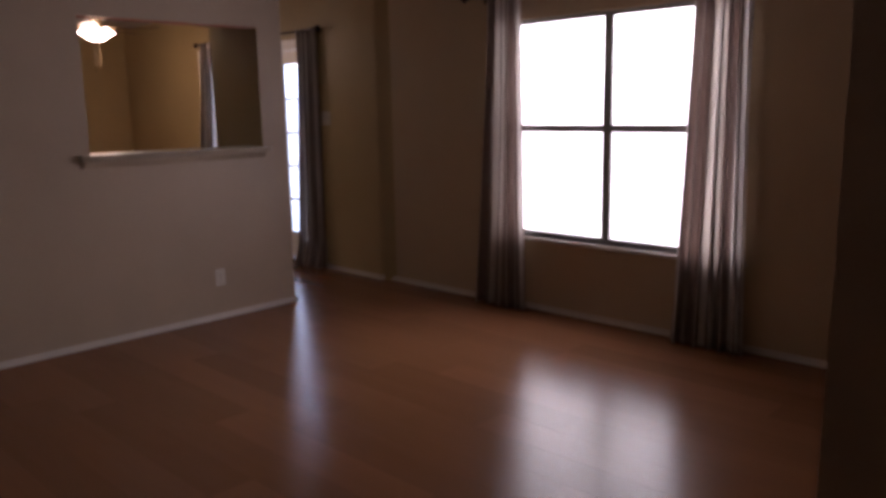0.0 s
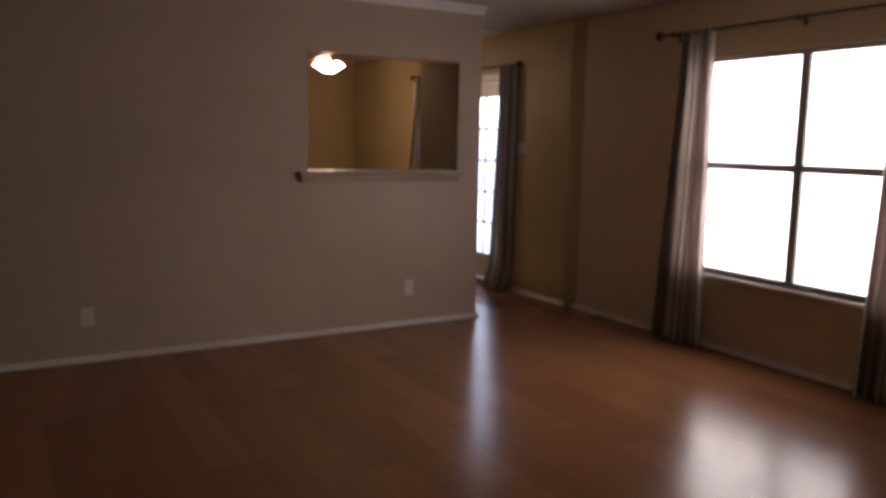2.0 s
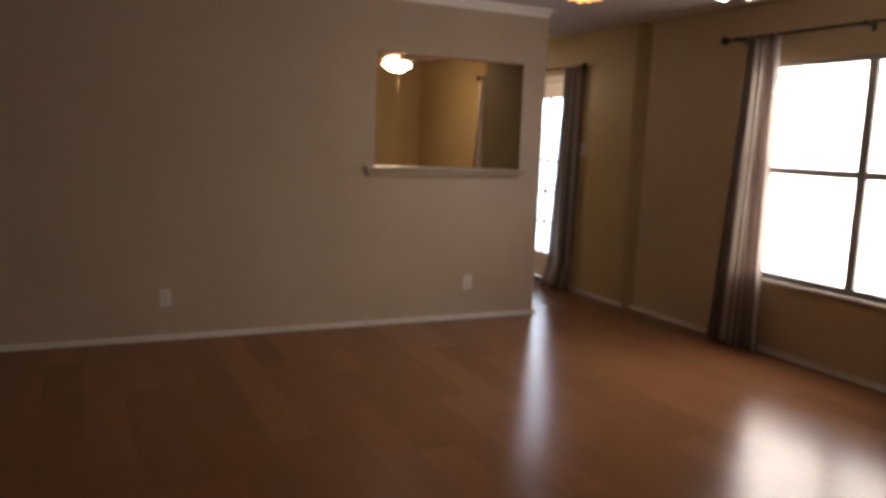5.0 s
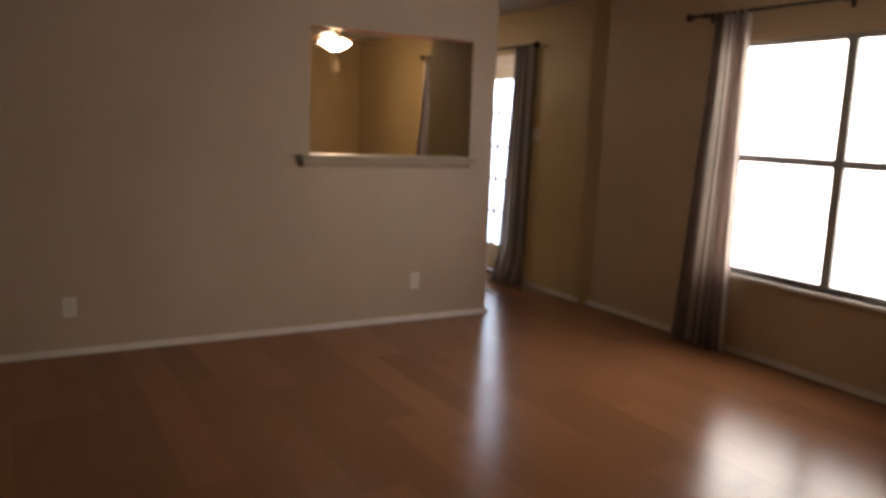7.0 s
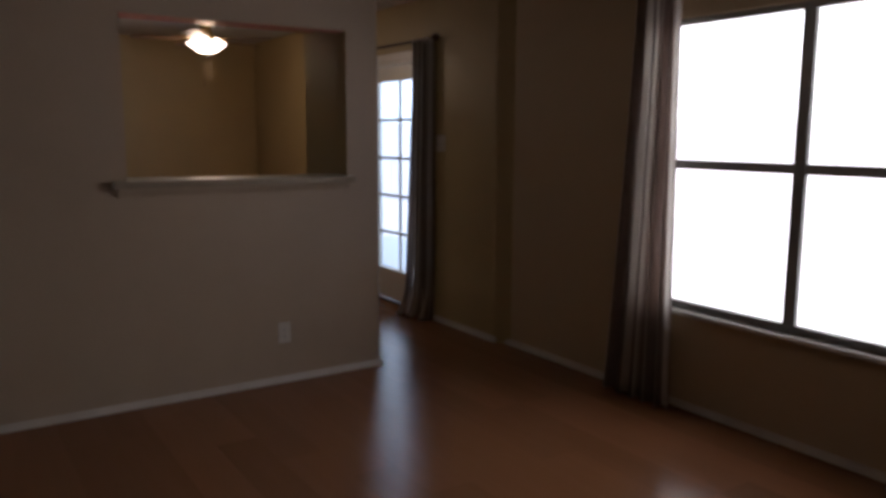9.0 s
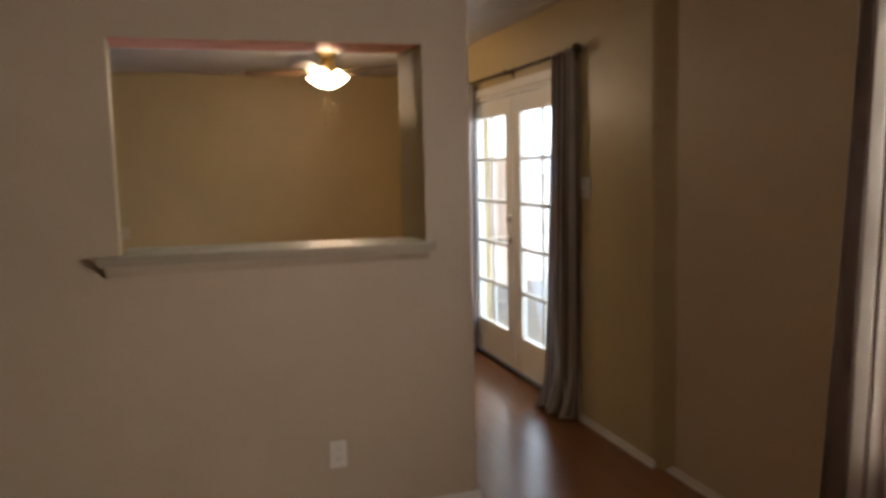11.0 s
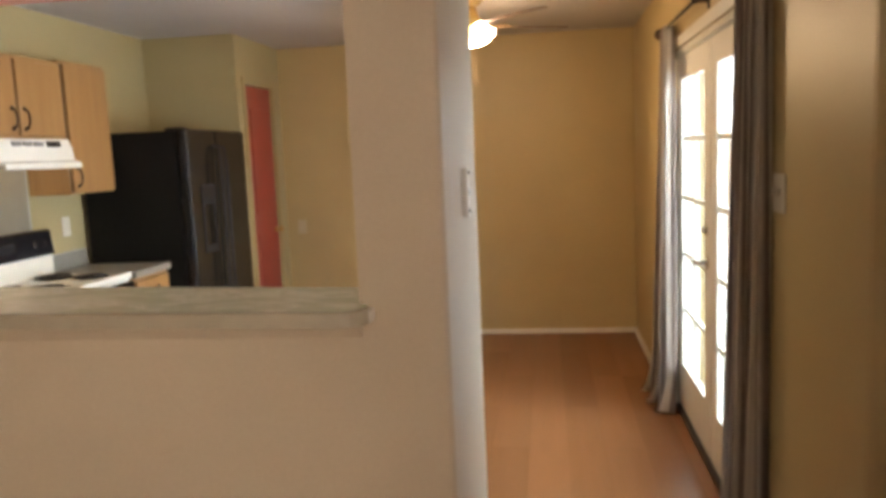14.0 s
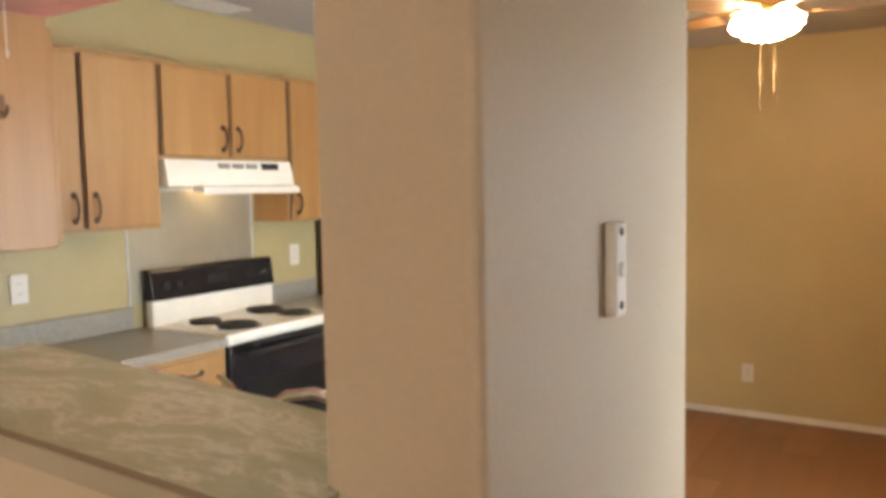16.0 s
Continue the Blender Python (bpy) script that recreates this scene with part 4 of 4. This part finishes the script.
part("pull_knob", Shape().lathe((0, 0, -0.19), [(0.0015, 0), (0.0035, 0.005), (0.0035, 0.015), (0.0015, 0.021)], 10), PLASTIC, pc, smooth=True)

# spot bar on the living room ceiling
tb = thing("spot_light", (-0.11, -2.2, H), "ceiling spot bar with four lit white heads", "ceiling light")
ang = math.atan2(-0.346, 0.168)
dirv = Vector((math.cos(ang), math.sin(ang), 0))
part("bar", Shape().rod(dirv * -0.26 + Vector((0, 0, -0.06)), dirv * 0.26 + Vector((0, 0, -0.06)), 0.012).lathe((0, 0, -0.06), [(0.014, 0), (0.05, 0.035), (0.06, 0.058)], 20), STEEL, tb, smooth=True)
for q, lean in ((-0.195, -0.3), (-0.08, 0.35), (0.075, 0.15), (0.2, -0.25)):
    p = dirv * q + Vector((0, 0, -0.06))
    part("stem", Shape().rod(p, p + Vector((0, 0, -0.09)), 0.005, 8), STEEL, tb, smooth=True)
    ax = (Vector((0, 0, -1)) + dirv * lean).normalized()
    h = part("head", Shape().lathe(p + Vector((0, 0, -0.09)), [(0.016, -0.005), (0.026, 0.008), (0.029, 0.04)], 18, ax), ENAMEL, tb, smooth=True)
    part("lens", Shape().lathe(p + Vector((0, 0, -0.09)) + ax * 0.04, [(0.03, 0), (0.03, 0.036), (0.024, 0.04)], 18, ax), SPOT, h, "lit spot glass", smooth=True)

# ---- outside ----
structure("ground", Shape().box((WX + 0.3, -150, -0.22), (250, 150, -0.12)), GRASS, "dry lawn outside the house")
structure("pavement", Shape().box((WX + 0.3, -3, -0.12), (WX + 5.4, 12.6, -0.05), 0.01), CONCRETE, "pale concrete patio slab")
fence = thing("fence", (6.5, 1.0, -0.12), "weathered wooden privacy fence", "fence")
pk = Shape().prism([(-0.068, 0), (0.068, 0), (0.068, 1.72), (0.04, 1.78), (-0.04, 1.78), (-0.068, 1.72)], 0, 0, 0.018).mesh("board", FENCE)
rnd = random.Random(4)
for i in range(112):
    ob = new("board", pk)
    ob.parent = fence
    ob.location = (rnd.uniform(-0.004, 0.004), (i - 30) * 0.143, rnd.uniform(-0.012, 0.012))
for z in (0.35, 1.4):
    part("rail", Shape().box((0.02, -4.4, z), (0.058, 11.7, z + 0.089), 0.003), FENCE, fence)

fence = thing("fence", (WX + 0.35, 12.7, -0.12), "weathered wooden fence closing the garden", "fence")
for i in range(36):
    ob = new("board", pk)
    ob.parent = fence
    ob.location = (0.1 + i * 0.143, rnd.uniform(-0.004, 0.004), rnd.uniform(-0.012, 0.012))
    ob.rotation_euler = (0, 0, radians(90))
for z in (0.35, 1.4):
    part("rail", Shape().box((0, 0.02, z), (5.2, 0.058, z + 0.089), 0.003), FENCE, fence)

# bright hazy sky low behind the fence
nd = Nodes("bright_haze")
hz_v = nd.noise(nd.space((0.02, 0.02, 0.05)), 1.0, 4)
nd.set(Base_Color=(0, 0, 0, 1), Roughness=1.0, Emission_Color=nd.ramp(hz_v, (0.3, (0.78, 0.94, 0.84)), (0.7, (0.90, 1.0, 0.93))), Emission_Strength=2.5)
structure("backdrop", Shape().box((70, -140, -2), (70.5, 140, 60)), nd.m, "pale bright sky behind the garden")
nd = Nodes("hazy_distance")
hz_v = nd.noise(nd.space((0.16, 0.16, 0.3)), 1.0, 6, 0.7)
nd.set(Base_Color=(0, 0, 0, 1), Roughness=1.0, Emission_Color=nd.ramp(hz_v, (0.34, (0.34, 0.50, 0.56)), (0.48, (0.62, 0.82, 0.95)), (0.66, (0.80, 0.92, 1.0))), Emission_Strength=2.4)
structure("backdrop_north", Shape().box((-30, 80, -2), (70, 80.5, 95)), nd.m, "pale bright sky behind the garden")


def tree(at, height, seed):
    """A tapered trunk with limbs and a loose crown of small leaves."""
    r = random.Random(seed)
    t = thing("tree", at, "leafy green garden tree behind the fence", "tree")
    s = Shape()
    top = height * 0.55
    s.tube([(0, 0, -0.1), (0.03, 0.02, top * 0.5), (-0.04, 0.05, top)], 0.11, 10)
    tips = []
    for i in range(9):
        a = i * 2.4 + r.uniform(-0.3, 0.3)
        z0 = top * r.uniform(0.6, 1.0)
        ln = height * r.uniform(0.22, 0.36)
        e = Vector((math.cos(a) * ln, math.sin(a) * ln, z0 + height * r.uniform(0.12, 0.4)))
        s.tube([(0, 0.03, z0), (e.x * 0.5, e.y * 0.5, z0 + (e.z - z0) * 0.35), e], 0.035, 7)
        tips += [e, e * 0.7 + Vector((0, 0, z0 * 0.3))]
    part("trunk", s, BARK, t, smooth=True)
    vs, fs = [], []
    for c in tips:
        for _ in range(60):
            p = c + Vector((r.gauss(0, 0.33), r.gauss(0, 0.33), r.gauss(0, 0.26)))
            u = Vector((r.uniform(-1, 1), r.uniform(-1, 1), r.uniform(-0.6, 0.6))).normalized()
            w = u.cross(Vector((r.uniform(-1, 1), r.uniform(-1, 1), 1))).normalized()
            k = len(vs)
            vs += [p - u * 0.07, p + w * 0.03, p + u * 0.07, p - w * 0.03]
            fs.append((k, k + 1, k + 2, k + 3))
    me = bpy.data.meshes.new("crown")
    me.from_pydata(vs, [], fs)
    me.materials.append(LEAF)
    ob = new("crown", me)
    ob.parent = t
    tagged(ob, kind="stuff")
    return t


tree((16, 10.5, -0.12), 5.2, 5)

# ---- floor planks ----
floor = structure("floor", Shape().box((LX - 0.15, BY - 0.15, -0.12), (WX + 0.16, FAR + 0.15, -0.0045)), SUBFLOOR, "red-brown glossy laminate plank floor")
PW, PLEN = 0.192, 1.24


def plank_mesh(length, width):
    a, b, c = width / 2, length / 2, 0.0003
    me = bpy.data.meshes.new("plank")
    lo = [(-a, -b, -0.0045), (a, -b, -0.0045), (a, b, -0.0045), (-a, b, -0.0045)]
    mid = [(-a, -b, -c), (a, -b, -c), (a, b, -c), (-a, b, -c)]
    e = c
    hi = [(-a + e, -b + e, 0), (a - e, -b + e, 0), (a - e, b - e, 0), (-a + e, b - e, 0)]
    faces = [(8, 9, 10, 11)] + [(i, (i + 1) % 4, 4 + (i + 1) % 4, 4 + i) for i in range(4)] + [(4 + i, 4 + (i + 1) % 4, 8 + (i + 1) % 4, 8 + i) for i in range(4)]
    me.from_pydata(lo + mid + hi, [], faces)
    me.materials.append(PLANK)
    return me


cuts, rest_v, rest_f = {}, [], []
rnd = random.Random(11)
count = 0
x = WX + 0.1
while x > LX:
    y = FAR + 0.01 - rnd.choice((0.31, 0.62, 0.93, 1.24))
    spans = [(y, FAR + 0.01)]
    while y > BY:
        spans.append((y - PLEN, y))
        y -= PLEN
    for a, b in spans:
        a = max(a, BY - 0.1)
        if b - a < 0.05:
            continue
        ln = round(b - a, 2)
        near = x > -3.35 and b > -4.6 and not (x < -0.2 and a > 0.15 and b < FAR and x < -0.9)
        if near and count < 300:
            if ln not in cuts:
                cuts[ln] = plank_mesh(ln, PW)
            me = cuts[ln]
            ob = new("plank", me)
            ob.parent = floor
            ob.location = (x - PW / 2, (a + b) / 2, 0)
            count += 1
        else:
            k = len(rest_v)
            rest_v += [(x - PW + 0.0005, a + 0.0005, 0), (x - 0.0005, a + 0.0005, 0), (x - 0.0005, b - 0.0005, 0), (x - PW + 0.0005, b - 0.0005, 0), (x - PW + 0.0005, a + 0.0005, -0.004), (x - 0.0005, a + 0.0005, -0.004), (x - 0.0005, b - 0.0005, -0.004), (x - PW + 0.0005, b - 0.0005, -0.004)]
            rest_f += [(k, k + 1, k + 2, k + 3), (k, k + 4, k + 5, k + 1), (k + 1, k + 5, k + 6, k + 2), (k + 2, k + 6, k + 7, k + 3), (k + 3, k + 7, k + 4, k)]
    x -= PW
me = bpy.data.meshes.new("planks_beyond")
me.from_pydata(rest_v, [], rest_f)
me.materials.append(PLANK)
ob = new("planks_beyond", me)
ob.parent = floor
tagged(ob, kind="stuff")
